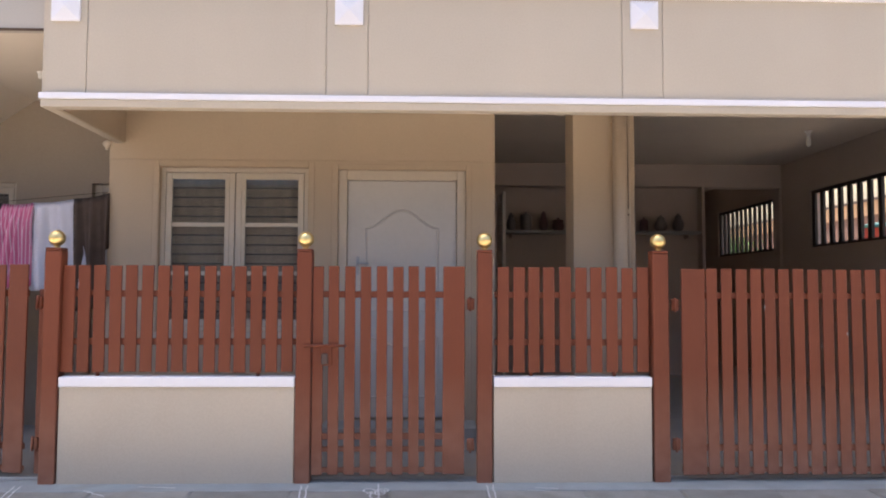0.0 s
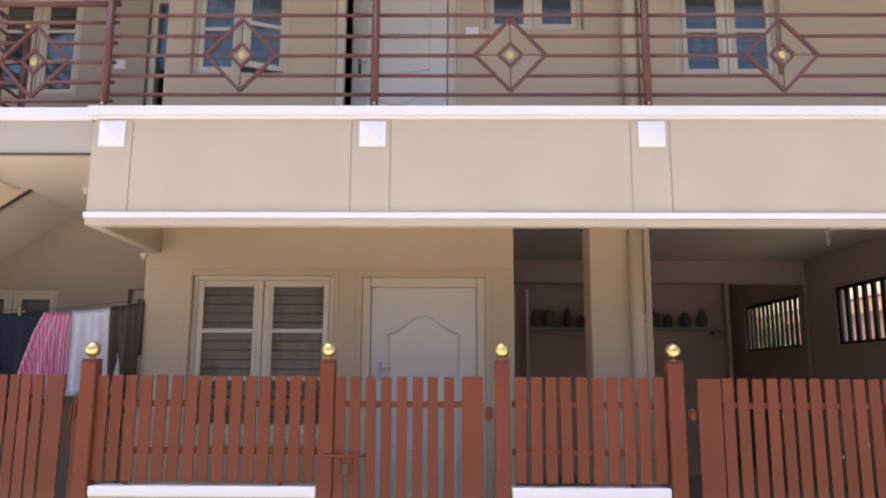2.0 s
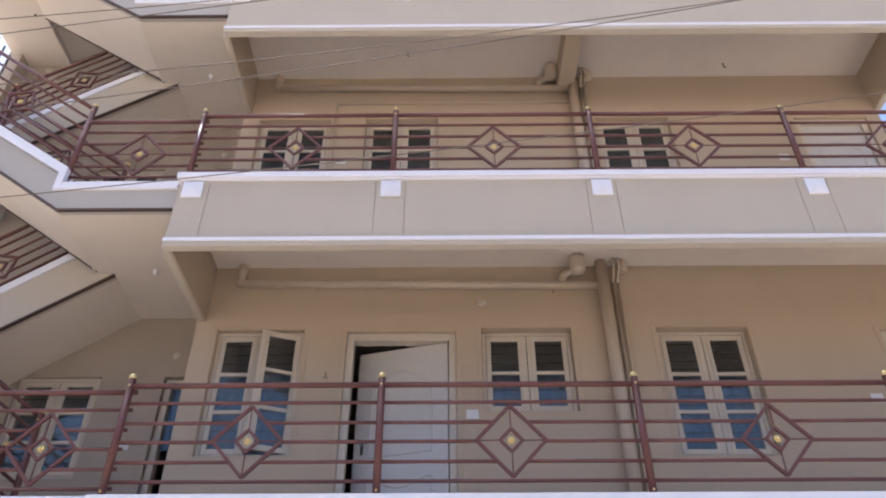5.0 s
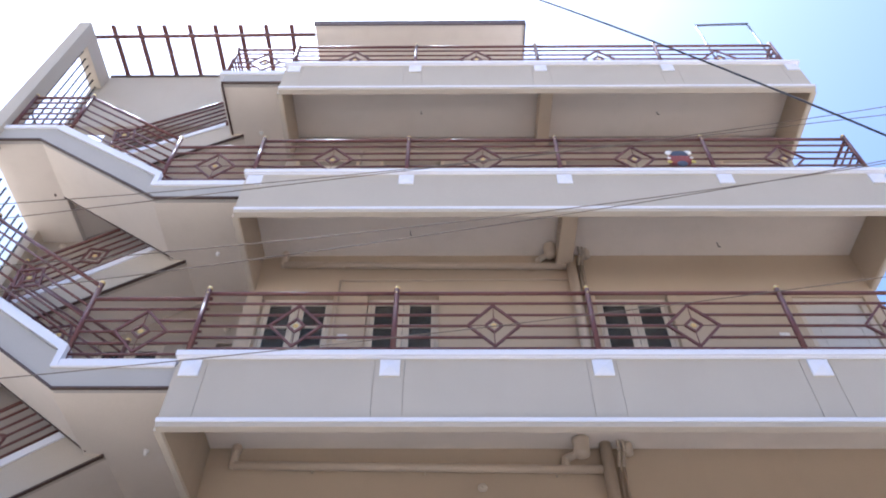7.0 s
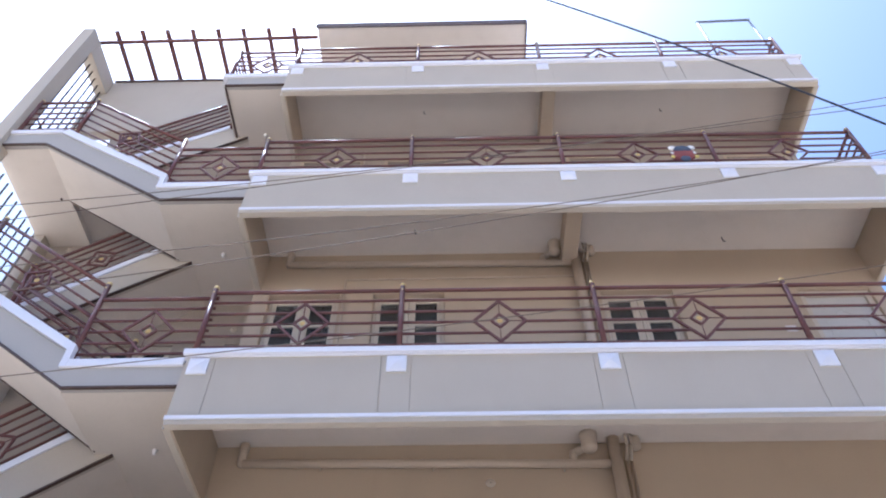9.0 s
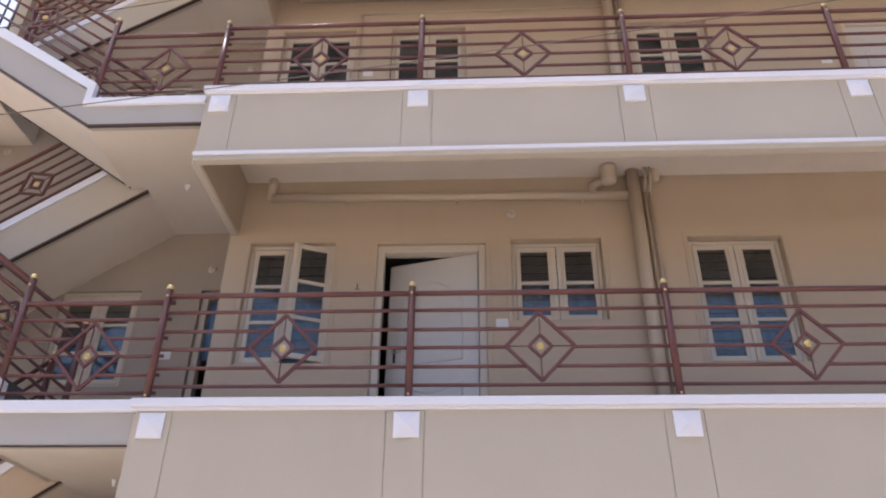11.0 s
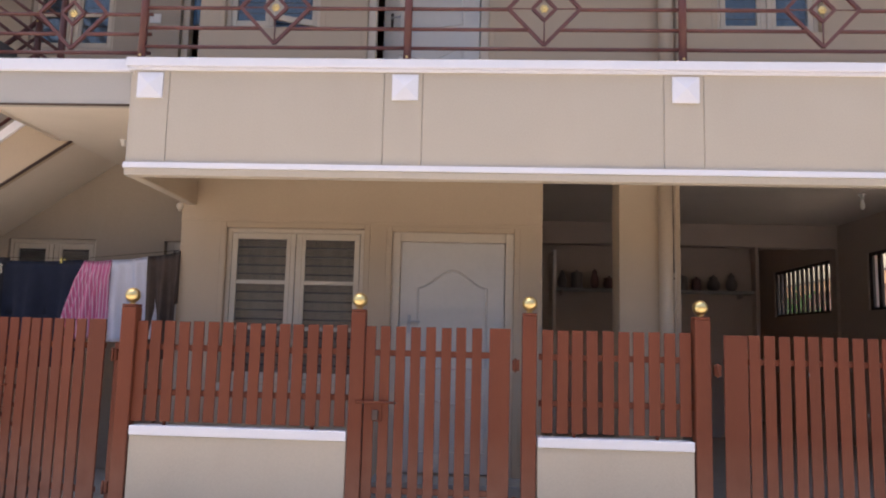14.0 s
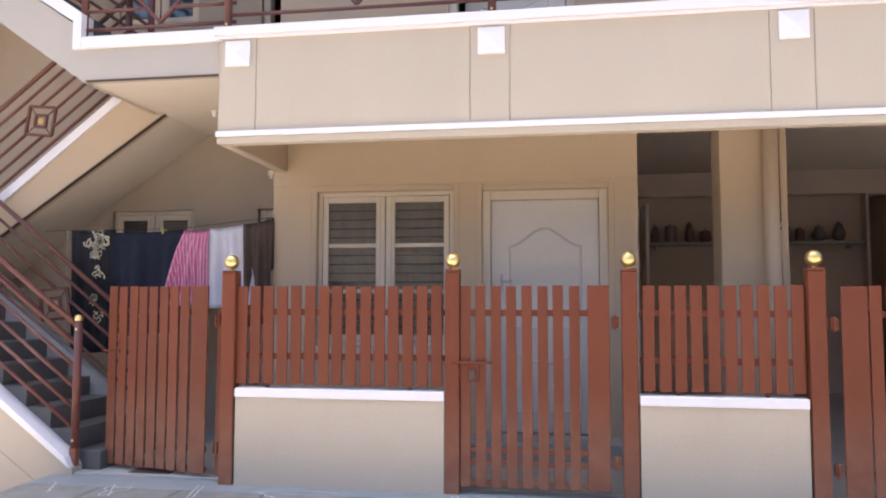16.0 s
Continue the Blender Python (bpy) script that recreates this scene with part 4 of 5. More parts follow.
dc = tagged(part("door_curtain", bm, M_CURT, None, smooth=True), "short blue cloth curtain hanging in an open doorway", "curtain", "window curtains")
dc.modifiers.new("thick", "SOLIDIFY").thickness = 0.003
rod("curtain_rail", (-0.513, BACK + 0.125, F1 + 2.03), (-0.207, BACK + 0.125, F1 + 2.03), 0.008, M_STEEL, dc, sides=8)

# thin conduits on the upper balcony walls
for k in (2, 3):
    z = FLOOR[k]
    cd = thing("conduit", 2.5, WALL, z, "thin beige painted conduit fixed along the wall", "conduit", "wall conduits")
    rod("run", (1.17, WALL - 0.012, z + 2.54), (4.36, WALL - 0.012, z + 2.56), 0.014, M_PIPE, cd, sides=8)
    rod("drop", (1.17, WALL - 0.012, z), (1.17, WALL - 0.012, z + 2.55), 0.014, M_PIPE, cd, sides=8)


for x0, x1, z0, z1 in ((-0.10, 3.235, 2.43, 3.308),):
    block("wall_band_ground", x0, x1, WALL - 0.009, WALL - 0.0005, z0, z1, M_HOUSE, "slightly raised beige plaster above the lintel", "wall band")


def architrave(holes):
    """Slightly raised lintel band with gaps at the openings' flanks."""
    for x0, x1, z0, z1 in holes:
        a = thing("window_surround", (x0 + x1) / 2, WALL, z0, "narrow raised plaster surround of an opening", "trim", "", "structure")
        box("surround_side", x0 - 0.055, x0 - 0.004, WALL - 0.005, WALL, z0 - 0.02, z1 + 0.05, M_HOUSE, a)
        box("surround_side", x1 + 0.004, x1 + 0.055, WALL - 0.005, WALL, z0 - 0.02, z1 + 0.05, M_HOUSE, a)
        box("surround_head", x0 - 0.003, x1 + 0.003, WALL - 0.005, WALL, z1 + 0.005, z1 + 0.05, M_HOUSE, a)


for k in range(4):
    architrave(OPEN[k])

# ---------------------------------------------------------------- fence, low walls and gates
FY = 0.05


def gate_post(x, w, label="square rust-red gate post with a gold ball on top"):
    p = thing("gate_post", x, FY, -0.02, label, "gate post", "gate posts")
    box("shaft", x - w / 2, x + w / 2, FY - w / 2, FY + w / 2, -0.02, 1.565, M_FENCE, p, bevel=0.006)
    box("cap", x - w / 2, x + w / 2, FY - w / 2, FY + w / 2, 1.566, 1.585, M_FENCE, p, bevel=0.006)
    turned("ball", ball_profile(0.055, 0.026), M_GOLD, p, x, FY, 1.585, "gold painted ball", 24)
    return p


POSTS = ((0.100, 0.108), (1.797, 0.104), (3.034, 0.104), (4.252, 0.110), (8.10, 0.110))
for x, w in POSTS:
    gate_post(x, w)


def low_wall(x0, x1):
    w = thing("garden_wall", (x0 + x1) / 2, FY, -0.02, "low beige plaster garden wall with white coping", "garden wall", "low garden walls")
    box("wall_body", x0, x1, FY - 0.045, FY + 0.075, -0.02, 0.645, M_WALL, w)
    box("coping", x0, x1, FY - 0.062, FY + 0.09, 0.645, 0.714, M_WHITE, w, "white painted coping", bevel=0.006)
    return w


low_wall(0.166, 1.741)
low_wall(3.095, 4.184)
rng = random.Random(7)


def fence_panel(x0, x1, n):
    f = thing("fence_panel", (x0 + x1) / 2, FY, 0.72, "rust-red fence of upright slats on a garden wall", "fence", "slat fences")
    pitch = (x1 - x0) / n
    for z in (0.925, 1.252):
        box("cross_rail", x0 - 0.004, x1 + 0.004, FY + 0.004, FY + 0.028, z, z + 0.045, M_FENCE, f)
    for x in (x0 + 0.25, x1 - 0.25):
        box("foot", x - 0.012, x + 0.012, FY + 0.004, FY + 0.028, 0.712, 0.925, M_FENCE, f)
    for i in range(n):
        x = x0 + pitch * (i + 0.5) + rng.uniform(-0.003, 0.003)
        put("slat", box_mesh(0.081, 0.016, 0.727, M_FENCE, 0.003), f,
            Matrix.Translation((x, FY - 0.006, 0.741 + rng.uniform(-0.003, 0.003))) @ Matrix.Rotation(rng.uniform(-0.006, 0.006), 4, "Y"))
    return f


fence_panel(0.143, 1.731, 15)
fence_panel(3.108, 4.190, 10)


def gate(x0, slats, wide, z0, z1, label, group="slat gates", y=0.02, low=True):
    """slats: left edges and widths; wide: the broad edge board."""
    allx = [a for a, b in slats] + [a + b for a, b in slats] + [wide[0], wide[0] + wide[1]]
    a, b = min(allx), max(allx)
    gt = thing("gate", x0, y, z0, label, "gate", group)
    for z, h in ((1.252, 0.045), (0.287, 0.043), (0.205, 0.036)) if low else ((1.252, 0.045), (0.205, 0.045)):
        box("cross_rail", a + 0.005, b - 0.005, y + 0.012, y + 0.036, z, z + h, M_FENCE, gt)
    box("bottom_rail", a + 0.005, b - 0.005, y + 0.012, y + 0.036, z0 + 0.01, z0 + 0.045, M_FENCE, gt)
    for p, w in list(slats) + [wide]:
        put("slat", box_mesh(w, 0.016, z1 - z0, M_FENCE, 0.003), gt,
            Matrix.Translation((p + w / 2, y + 0.003, z0 + rng.uniform(-0.003, 0.003))) @ Matrix.Rotation(rng.uniform(-0.004, 0.004), 4, "Y"), "broad edge board" if w > 0.12 else "")
    return gt


def hinge(gt, x, y, z):
    h = box("hinge", x - 0.022, x + 0.03, y + 0.002, y + 0.03, z - 0.04, z + 0.04, M_FENCE, gt, "painted steel hinge")
    rod("hinge_pin", (x, y - 0.004, z - 0.05), (x, y - 0.004, z + 0.05), 0.008, M_FENCE, h, sides=8)


main_gate = gate(3.0, [(1.857 + i * 0.1093, 0.072) for i in range(8)], (2.744, 0.150), 0.056, 1.467, "closed rust-red slat gate before the front door")
hinge(main_gate, 2.935, 0.03, 1.21)
hinge(main_gate, 2.935, 0.03, 0.25)
bolt = box("bolt_plate", 1.915, 1.99, 0.0, 0.012, 0.79, 0.92, M_FENCE, main_gate, "painted steel latch")
rod("bolt", (1.80, -0.012, 0.925), (2.075, -0.012, 0.925), 0.009, M_FENCE, bolt, sides=8)
box("padlock", 1.922, 1.966, -0.028, -0.001, 0.80, 0.872, M_BROWN, bolt, "small dark brown padlock")
rod("bolt_tip", (2.075, -0.012, 0.925), (2.09, -0.012, 0.925), 0.008, M_IRON, bolt, sides=8)

side_gate = gate(-0.06, [(-1.108 + i * 0.104, 0.085) for i in range(8)], (-0.274, 0.152), 0.05, 1.472, "rust-red slat side gate standing slightly open", y=0.0, low=False)
hinge(side_gate, -0.055, 0.02, 1.21)
hinge(side_gate, -0.055, 0.02, 0.25)
sb = rod("bolt", (-1.15, -0.012, 0.955), (-0.98, -0.012, 0.955), 0.008, M_FENCE, side_gate, sides=8)
side_gate.matrix_basis = Matrix.Translation((-0.03, 0.09, 0)) @ Matrix.Rotation(radians(-13), 4, "Z") @ Matrix.Translation((0.03, 0, 0)) @ WM[side_gate]
stile = thing("gate_stop", -0.02, 0.14, 0.0, "rust-red steel flat behind the side gate", "gate stop")
box("flat", -0.05, 0.03, 0.135, 0.155, 0.04, 1.30, M_FENCE, stile)

car_gate = gate(4.35, [(4.578 + i * 0.1027, 0.077) for i in range(15)], (4.400, 0.166), 0.05, 1.462, "rust-red slat leaf of the car porch gate", low=False)
hinge(car_gate, 4.36, 0.03, 1.21)
hinge(car_gate, 4.36, 0.03, 0.25)
gate(8.0, [(6.125 + i * 0.107, 0.080) for i in range(16)], (7.845, 0.166), 0.05, 1.462, "second rust-red slat leaf of the car porch gate", low=False)
for x, z in ((5.382, 0.932), (4.985, 1.20), (5.566, 1.015)):
    box("paint_chip", x - 0.003, x + 0.003, 0.0115, 0.0135, z - 0.012, z + 0.008, M_STEEL, car_gate, "chip of bare pale metal", bevel=0)
# thin dark red-brown sheet on the floor under the side gate
tagged(box("threshold_plate", -0.78, -0.44, 0.17, 0.33, 0.021, 0.026, material("dark_red_brown_sheet", (0.06, 0.032, 0.026), 0.8), None), "thin dark red-brown sheet under the side gate", "plate")

# ---------------------------------------------------------------- wall fittings
def pipes(z, ground=False):
    p = thing("drain_pipe", 4.40, WALL - 0.09, z, "beige painted drain pipes on the wall", "drain pipe", "drain pipes")
    if ground:
        rod("main_pipe", (4.325, WALL - 0.06, 0.0), (4.325, WALL - 0.06, 3.308), 0.062, M_PIPE, p, sides=16)
        rod("conduit", (4.41, WALL - 0.02, 0.6), (4.41, WALL - 0.02, 3.308), 0.014, M_PIPE, p)
        return p
    c = z + RISE - 0.157
    rod("main_pipe", (4.336, WALL - 0.085, z), (4.336, WALL - 0.085, c), 0.066, M_PIPE, p, sides=16)
    for x in (4.455, 4.508):
        rod("riser", (x, WALL - 0.03, z), (x, WALL - 0.03, c - 0.25), 0.015, M_PIPE, p, sides=8)
        rod("riser_bend", (x, WALL - 0.03, c - 0.25), (x + 0.01, WALL - 0.14, c - 0.12), 0.015, M_PIPE, p, sides=8)
        rod("riser_top", (x + 0.01, WALL - 0.14, c - 0.12), (x + 0.005, WALL - 0.16, c), 0.015, M_PIPE, p, sides=8)
    turned("trap", ((0.03, 0.0), (0.055, 0.02), (0.06, 0.12), (0.05, 0.15)), M_PIPE, p, 4.57, WALL - 0.09, c - 0.15)
    rod("branch", (0.345, WALL - 0.05, c - 0.245), (4.34, WALL - 0.065, c - 0.305), 0.046, M_PIPE, p, sides=14)
    rod("branch_up", (0.345, WALL - 0.05, c - 0.245), (0.345, WALL - 0.05, c), 0.046, M_PIPE, p, sides=14)
    turned("branch_collar", ((0.052, 0.0), (0.057, 0.01), (0.057, 0.06), (0.052, 0.07)), M_PIPE, p, 0.345, WALL - 0.05, c - 0.08)
    turned("branch_elbow", ball_profile(0.048), M_PIPE, p, 0.345, WALL - 0.05, c - 0.293)
    turned("bottle_trap", ((0.02, -0.02), (0.075, 0.0), (0.085, 0.03), (0.085, 0.15), (0.095, 0.16), (0.095, 0.20)), M_PIPE, p, 4.06, WALL - 0.17, c - 0.20)
    rod("trap_arm", (4.06, WALL - 0.15, c - 0.13), (3.90, WALL - 0.06, c - 0.17), 0.042, M_PIPE, p, sides=12)
    rod("trap_drop", (3.90, WALL - 0.06, c - 0.15), (3.885, WALL - 0.058, c - 0.29), 0.042, M_PIPE, p, sides=12)
    for x in (1.2, 2.4, 3.78):
        rod("pipe_clip", (x, WALL - 0.05, c - 0.325 - 0.016 * (x - 0.3)), (x, WALL - 0.05, c - 0.20 - 0.016 * (x - 0.3)), 0.012, M_PIPE, p, sides=6)
    return p


pipes(0.0, True)
PIPE = pipes(FLOOR[1])
copy_thing(PIPE, Matrix.Translation((0, 0, RISE)) @ WM[PIPE])


def round_plate(x, y, z):
    d = thing("lamp_base", x, y, z - 0.05, "round cream plastic lamp base on the wall", "lamp base", "lamp bases")
    t = turned("disc", ((0.048, 0.0), (0.052, 0.006), (0.046, 0.018), (0.02, 0.022)), M_CREAM, d, x, y, z)
    t.matrix_basis = WM[d].inverted() @ Matrix.Translation((x, y, z)) @ pose(0, 0, 0, 90)
    h = turned("holder", ((0.014, 0.0), (0.014, 0.03), (0.006, 0.034)), M_CREAM, d, x, y, z)
    h.matrix_basis = WM[d].inverted() @ Matrix.Translation((x, y - 0.02, z)) @ pose(0, 0, 0, 90)


round_plate(3.0, WALL, 6.02)
for k in range(1, 4):
    round_plate(-0.51, BACK, FLOOR[k] + 2.40)
for k in (1, 2):
    round_plate(-3.594, BACK, FLOOR[k] + 4.24)


def switch(x, y, z):
    d = thing("switch_plate", x, y, z, "white plastic switch plate on the wall", "switch plate", "switch plates")
    box("plate", x - 0.062, x + 0.062, y - 0.012, y, z - 0.05, z + 0.05, M_PLATE, d)
    for i in (-1, 0, 1):
        box("rocker", x + i * 0.032 - 0.012, x + i * 0.032 + 0.012, y - 0.017, y - 0.012, z - 0.025, z + 0.025, M_PLATE, d, bevel=0.002)


for x, y, z in ((2.868, WALL, 4.716), (6.90, WALL, 4.87), (1.30, WALL, 8.16), (6.88, WALL, 8.18), (-0.86, BACK, 4.74)):
    switch(x, y, z)
mk = thing("number_mark", 1.38, WALL, 5.14, "small dark number mark on the wall", "wall mark")
box("mark_bar", 1.355, 1.405, WALL - 0.004, WALL, 5.12, 5.128, M_IRON, mk, bevel=0)
box("mark_bar", 1.375, 1.385, WALL - 0.004, WALL, 5.134, 5.19, M_IRON, mk, bevel=0)


def bulb(x, y, z, label="white plastic bulb holder with bulb on the ceiling"):
    b = thing("ceiling_bulb", x, y, z - 0.2, label, "bulb", "ceiling bulbs")
    turned("holder", ((0.020, -0.075), (0.024, -0.07), (0.024, -0.03), (0.045, -0.02), (0.045, 0.0)), M_PLATE, b, x, y, z)
    turned("bulb", ((0.004, -0.20), (0.022, -0.185), (0.028, -0.16), (0.026, -0.12), (0.014, -0.075)), M_PLATE, b, x, y, z)


bulb(7.30, 3.76, 3.274)
for k in range(1, 5):
    x, z = (-0.61, FLOOR[1] - 0.302) if k == 1 else (-0.56, FLOOR[k] - 0.327)
    hk = thing("soffit_bulb_holder", x, 1.15, z - 0.07, "small white bulb holder under the landing", "bulb holder", "bulb holders")
    turned("holder", ((0.014, -0.06), (0.020, -0.055), (0.020, -0.02), (0.03, -0.012), (0.03, 0.0)), M_PLATE, hk, x, 1.15, z)
wl = thing("wall_bulb", -0.10, WALL - 0.04, 2.5, "round off-white bulb on the corner of the wall", "bulb")
turned("globe", ball_profile(0.034, 0.018), M_CREAM, wl, -0.12, WALL - 0.02, 2.51)
for k, x, y in ((3, 6.39, 1.12), (3, 2.12, 0.90), (4, 2.18, 0.84), (4, 6.18, 0.87)):
    hk = thing("ceiling_hook", x, y, FLOOR[k] - 0.25, "small dark iron hook in the ceiling", "hook", "ceiling hooks")
    rod("shank", (x, y, FLOOR[k] - 0.12), (x, y, FLOOR[k] - 0.25), 0.007, M_IRON, hk, sides=6)
    rod("crook", (x, y, FLOOR[k] - 0.25), (x + 0.03, y, FLOOR[k] - 0.25), 0.007, M_IRON, hk, sides=6)
wr = thing("loose_wire", 4.39, WALL - 0.04, 1.96, "loose dark wire hanging beside the pipe", "wire")
for a, b in (((4.384, 2.97), (4.392, 2.40)), ((4.392, 2.40), (4.395, 2.03)), ((4.395, 2.03), (4.362, 2.015)), ((4.362, 2.015), (4.40, 1.965))):
    rod("strand", (a[0], WALL - 0.05, a[1]), (b[0], WALL - 0.05, b[1]), 0.008, M_BROWN, wr, sides=6)

# ---------------------------------------------------------------- car porch
def side_grille(y0, y1, z0, z1, pitch=0.215):
    g2 = thing("window_grille", XR - 0.1, (y0 + y1) / 2, z0, "dark iron grille of upright bars in the porch wall", "grille", "porch grilles")
    x = XR - 0.16
    box("frame_top", x - 0.02, x + 0.02, y0, y1, z1 - 0.05, z1, M_IRON, g2)
    box("frame_bottom", x - 0.02, x + 0.02, y0, y1, z0, z0 + 0.04, M_IRON, g2)
    n = int((y1 - y0) / pitch)
    for i in range(n + 1):
        y = y0 + (y1 - y0) * i / n
        box("upright", x - 0.02, x + 0.02, y - pitch * 0.2, y + pitch * 0.2, z0 + 0.002, z1 - 0.002, M_IRON, g2)


side_grille(GR1[0] + 0.05, GR1[1] - 0.05, GR1[2], GR1[3])
side_grille(GR2[0] + 0.05, GR2[1] - 0.05, GR2[2], GR2[3], 0.165)


def shelf(x0, x1, y0, y1, z):
    t = thing("wall_shelf", (x0 + x1) / 2, y0, z, "grey stone wall shelf holding kitchen vessels", "shelf", "porch shelves")
    box("board", x0, x1, y0, y1, z - 0.04, z, M_CONC, t)
    for x in (x0 + 0.15, x1 - 0.15):
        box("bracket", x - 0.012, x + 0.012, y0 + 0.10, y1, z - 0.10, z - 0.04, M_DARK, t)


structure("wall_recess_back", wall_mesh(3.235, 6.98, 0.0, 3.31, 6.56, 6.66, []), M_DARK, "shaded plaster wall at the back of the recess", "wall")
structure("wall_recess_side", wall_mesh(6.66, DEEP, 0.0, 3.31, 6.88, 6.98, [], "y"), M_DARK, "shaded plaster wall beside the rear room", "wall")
shelf(3.84, 6.895, 6.24, 6.558, 2.25)
vr = random.Random(3)


def vessel(x, y, z, r, h, mt):
    v = thing("vessel", x, y, z, {M_POT: "dull steel kitchen vessel on the shelf", M_POT2: "maroon plastic jar on the shelf"}.get(mt, "pale plastic box on the shelf"), "vessel", "vessels on the shelf")
    kind = vr.randrange(3)
    if kind == 0:
        prof = ((0.7, 0.0), (1.0, 0.25), (1.0, 0.7), (0.8, 0.85), (0.95, 1.0))
    elif kind == 1:
        prof = ((0.95, 0.0), (1.0, 0.03), (1.0, 0.93), (0.96, 1.0))
    else:
        prof = ((0.5, 0.0), (0.9, 0.2), (1.0, 0.45), (0.85, 0.75), (0.55, 0.9), (0.6, 1.0))
    body = turned("body", tuple((round(r * a, 3), round(h * b, 3)) for a, b in prof), mt, v, x, y, z, sides=14)
    lr0 = r * prof[-1][0]
    turned("lid", ((round(lr0 * 1.03, 3), 0.0), (round(lr0 * 0.95, 3), 0.02), (0.02, 0.035), (0.015, 0.06)), mt, v, x, y, z + h, sides=14)


x = 3.98
while x < 6.75:
    r, h = vr.uniform(0.06, 0.11), vr.uniform(0.12, 0.30)
    if not 4.55 < x < 4.60:
        vessel(x, 6.39, 2.25, r, h, vr.choice((M_POT, M_POT, M_POT2)))
    x += 2 * r + vr.uniform(0.02, 0.16)
sd = thing("steel_door", 3.78, 6.17, 0.02, "pale grey steel door standing open edge-on", "door")
box("leaf", 3.755, 3.795, 5.50, 6.195, 0.02, 2.74, M_PLATE, sd, bevel=0.004)
box("edge_strip", 3.745, 3.755, 5.50, 5.53, 0.02, 2.74, M_STEEL, sd, bevel=0.002)
rod("handle", (3.745, 5.56, 1.0), (3.745, 5.56, 1.2), 0.012, M_IRON, sd)

# ---------------------------------------------------------------- clothes on the line
ln = thing("clothes_line", -1.1, 1.22, 2.06, "thin rope clothes line under the stairs", "clothes line")
rod("rope", (-2.35, 1.22, 2.03), (-0.95, 1.22, 2.035), 0.0025, M_BCLOTH, ln, sides=6)
rod("rope_end", (-0.95, 1.22, 2.035), (-0.10, 1.34, 2.14), 0.0025, M_BCLOTH, ln, sides=6)


def cloth(name, x0, x1, z0a, z0b, drop, mat, label, flare=0.0, seed=0, folds=4, spread=0.0, fore=0.0):
    """A cloth hung over the line from x0 to x1; drop is its front length."""
    bm = bmesh.new()
    cols, rows = 40, 16
    r = random.Random(seed)
    ph = r.uniform(0, 6)
    grid = []
    for j in range(-5, rows + 1):
        v = j / rows
        row = []
        for i in range(cols + 1):
            u = i / cols
            x = x0 + (x1 - x0) * u
            zt = z0a + (z0b - z0a) * u - 0.012 * math.sin(math.pi * u)
            y = 1.22 + (1.34 - 1.22) * max(0, (x + 0.95) / 0.85)
            fall = abs(v) * drop * (1.0 if j > 0 else 1.6)
            amp = 0.006 + 0.022 * min(1, abs(v) * 1.6)
            wob = amp * math.sin(u * folds * 6.28 + ph + 0.8 * math.sin(v * 3)) + 0.4 * amp * math.sin(u * folds * 15 + ph * 2)
            side = -0.012 - fore * min(1, v * 4) if j > 0 else 0.012
            row.append(bm.verts.new((x + (flare * (u - 1) + spread * u) * max(v, 0) + 0.3 * wob, y + (side if j else 0) + wob * (1 if j > 0 else 0.5), zt - fall + (0.006 if j == 0 else 0))))
        grid.append(row)
    for a, b in zip(grid, grid[1:]):
        for i in range(cols):
            bm.faces.new((a[i], a[i + 1], b[i + 1], b[i]))
    ob = part(name, bm, mat, None, smooth=True)
    so = ob.modifiers.new("thick", "SOLIDIFY")
    so.thickness = 0.003
    return tagged(ob, label, "cloth", "clothes on the line")


blk = cloth("hanging_cloth", -2.08, -1.62, 2.03, 2.03, 1.15, M_BLACKCL, "black cloth with cream print hung on a line", seed=1, folds=3)
cloth("hanging_cloth", -1.66, -0.93, 2.00, 2.02, 0.95, M_NAVY, "dark navy cloth hung on a line", seed=2, folds=2)
cloth("hanging_cloth", -0.925, -0.68, 2.015, 2.03, 0.70, M_PINK, "pink and white striped cloth hung on a line", flare=0.20, seed=3, folds=5, fore=0.05)
cloth("hanging_towel", -0.70, -0.365, 2.03, 2.07, 0.74, M_WCLOTH, "white towel hung on a line", flare=0.03, spread=0.13, seed=4, folds=2)
cloth("hanging_cloth", -0.37, -0.085, 2.07, 2.13, 0.95, M_BCLOTH, "dark brown cloth hung on a line", flare=-0.05, seed=5, folds=2)
pr = random.Random(12)
for x0, z0, sx, sz, n in ((-1.765, 1.885, 0.05, 0.07, 36), (-1.75, 1.62, 0.025, 0.035, 9), (-1.79, 1.36, 0.025, 0.03, 9), (-1.74, 1.20, 0.025, 0.03, 9)):
    bm = bmesh.new()
    for i in range(n):
        cx, cz = x0 + max(-2, min(2, pr.gauss(0, 1))) * sx, z0 + max(-2, min(2, pr.gauss(0, 1))) * sz
        a0, rr = pr.uniform(0, 6.28), pr.uniform(0.012, 0.045 if n > 9 else 0.032)
        prev = None
        for j in range(8):
            a = a0 + j * 0.45
            w = 0.009 * (1 - j / 9)
            p1, p2 = (cx + (rr - w) * math.cos(a), cz + (rr - w) * math.sin(a)), (cx + (rr + w) * math.cos(a), cz + (rr + w) * math.sin(a))
            cur = (bm.verts.new((p1[0], 1.163, p1[1])), bm.verts.new((p2[0], 1.163, p2[1])))
            if prev:
                bm.faces.new((prev[0], prev[1], cur[1], cur[0]))
            prev = cur
    prn = part("print", bm, M_PRINT, None)
    prn.parent = blk
    prn.matrix_basis = WM[blk].inverted() @ WM[prn]
    tagged(prn, "cream scroll print")
bm = bmesh.new()
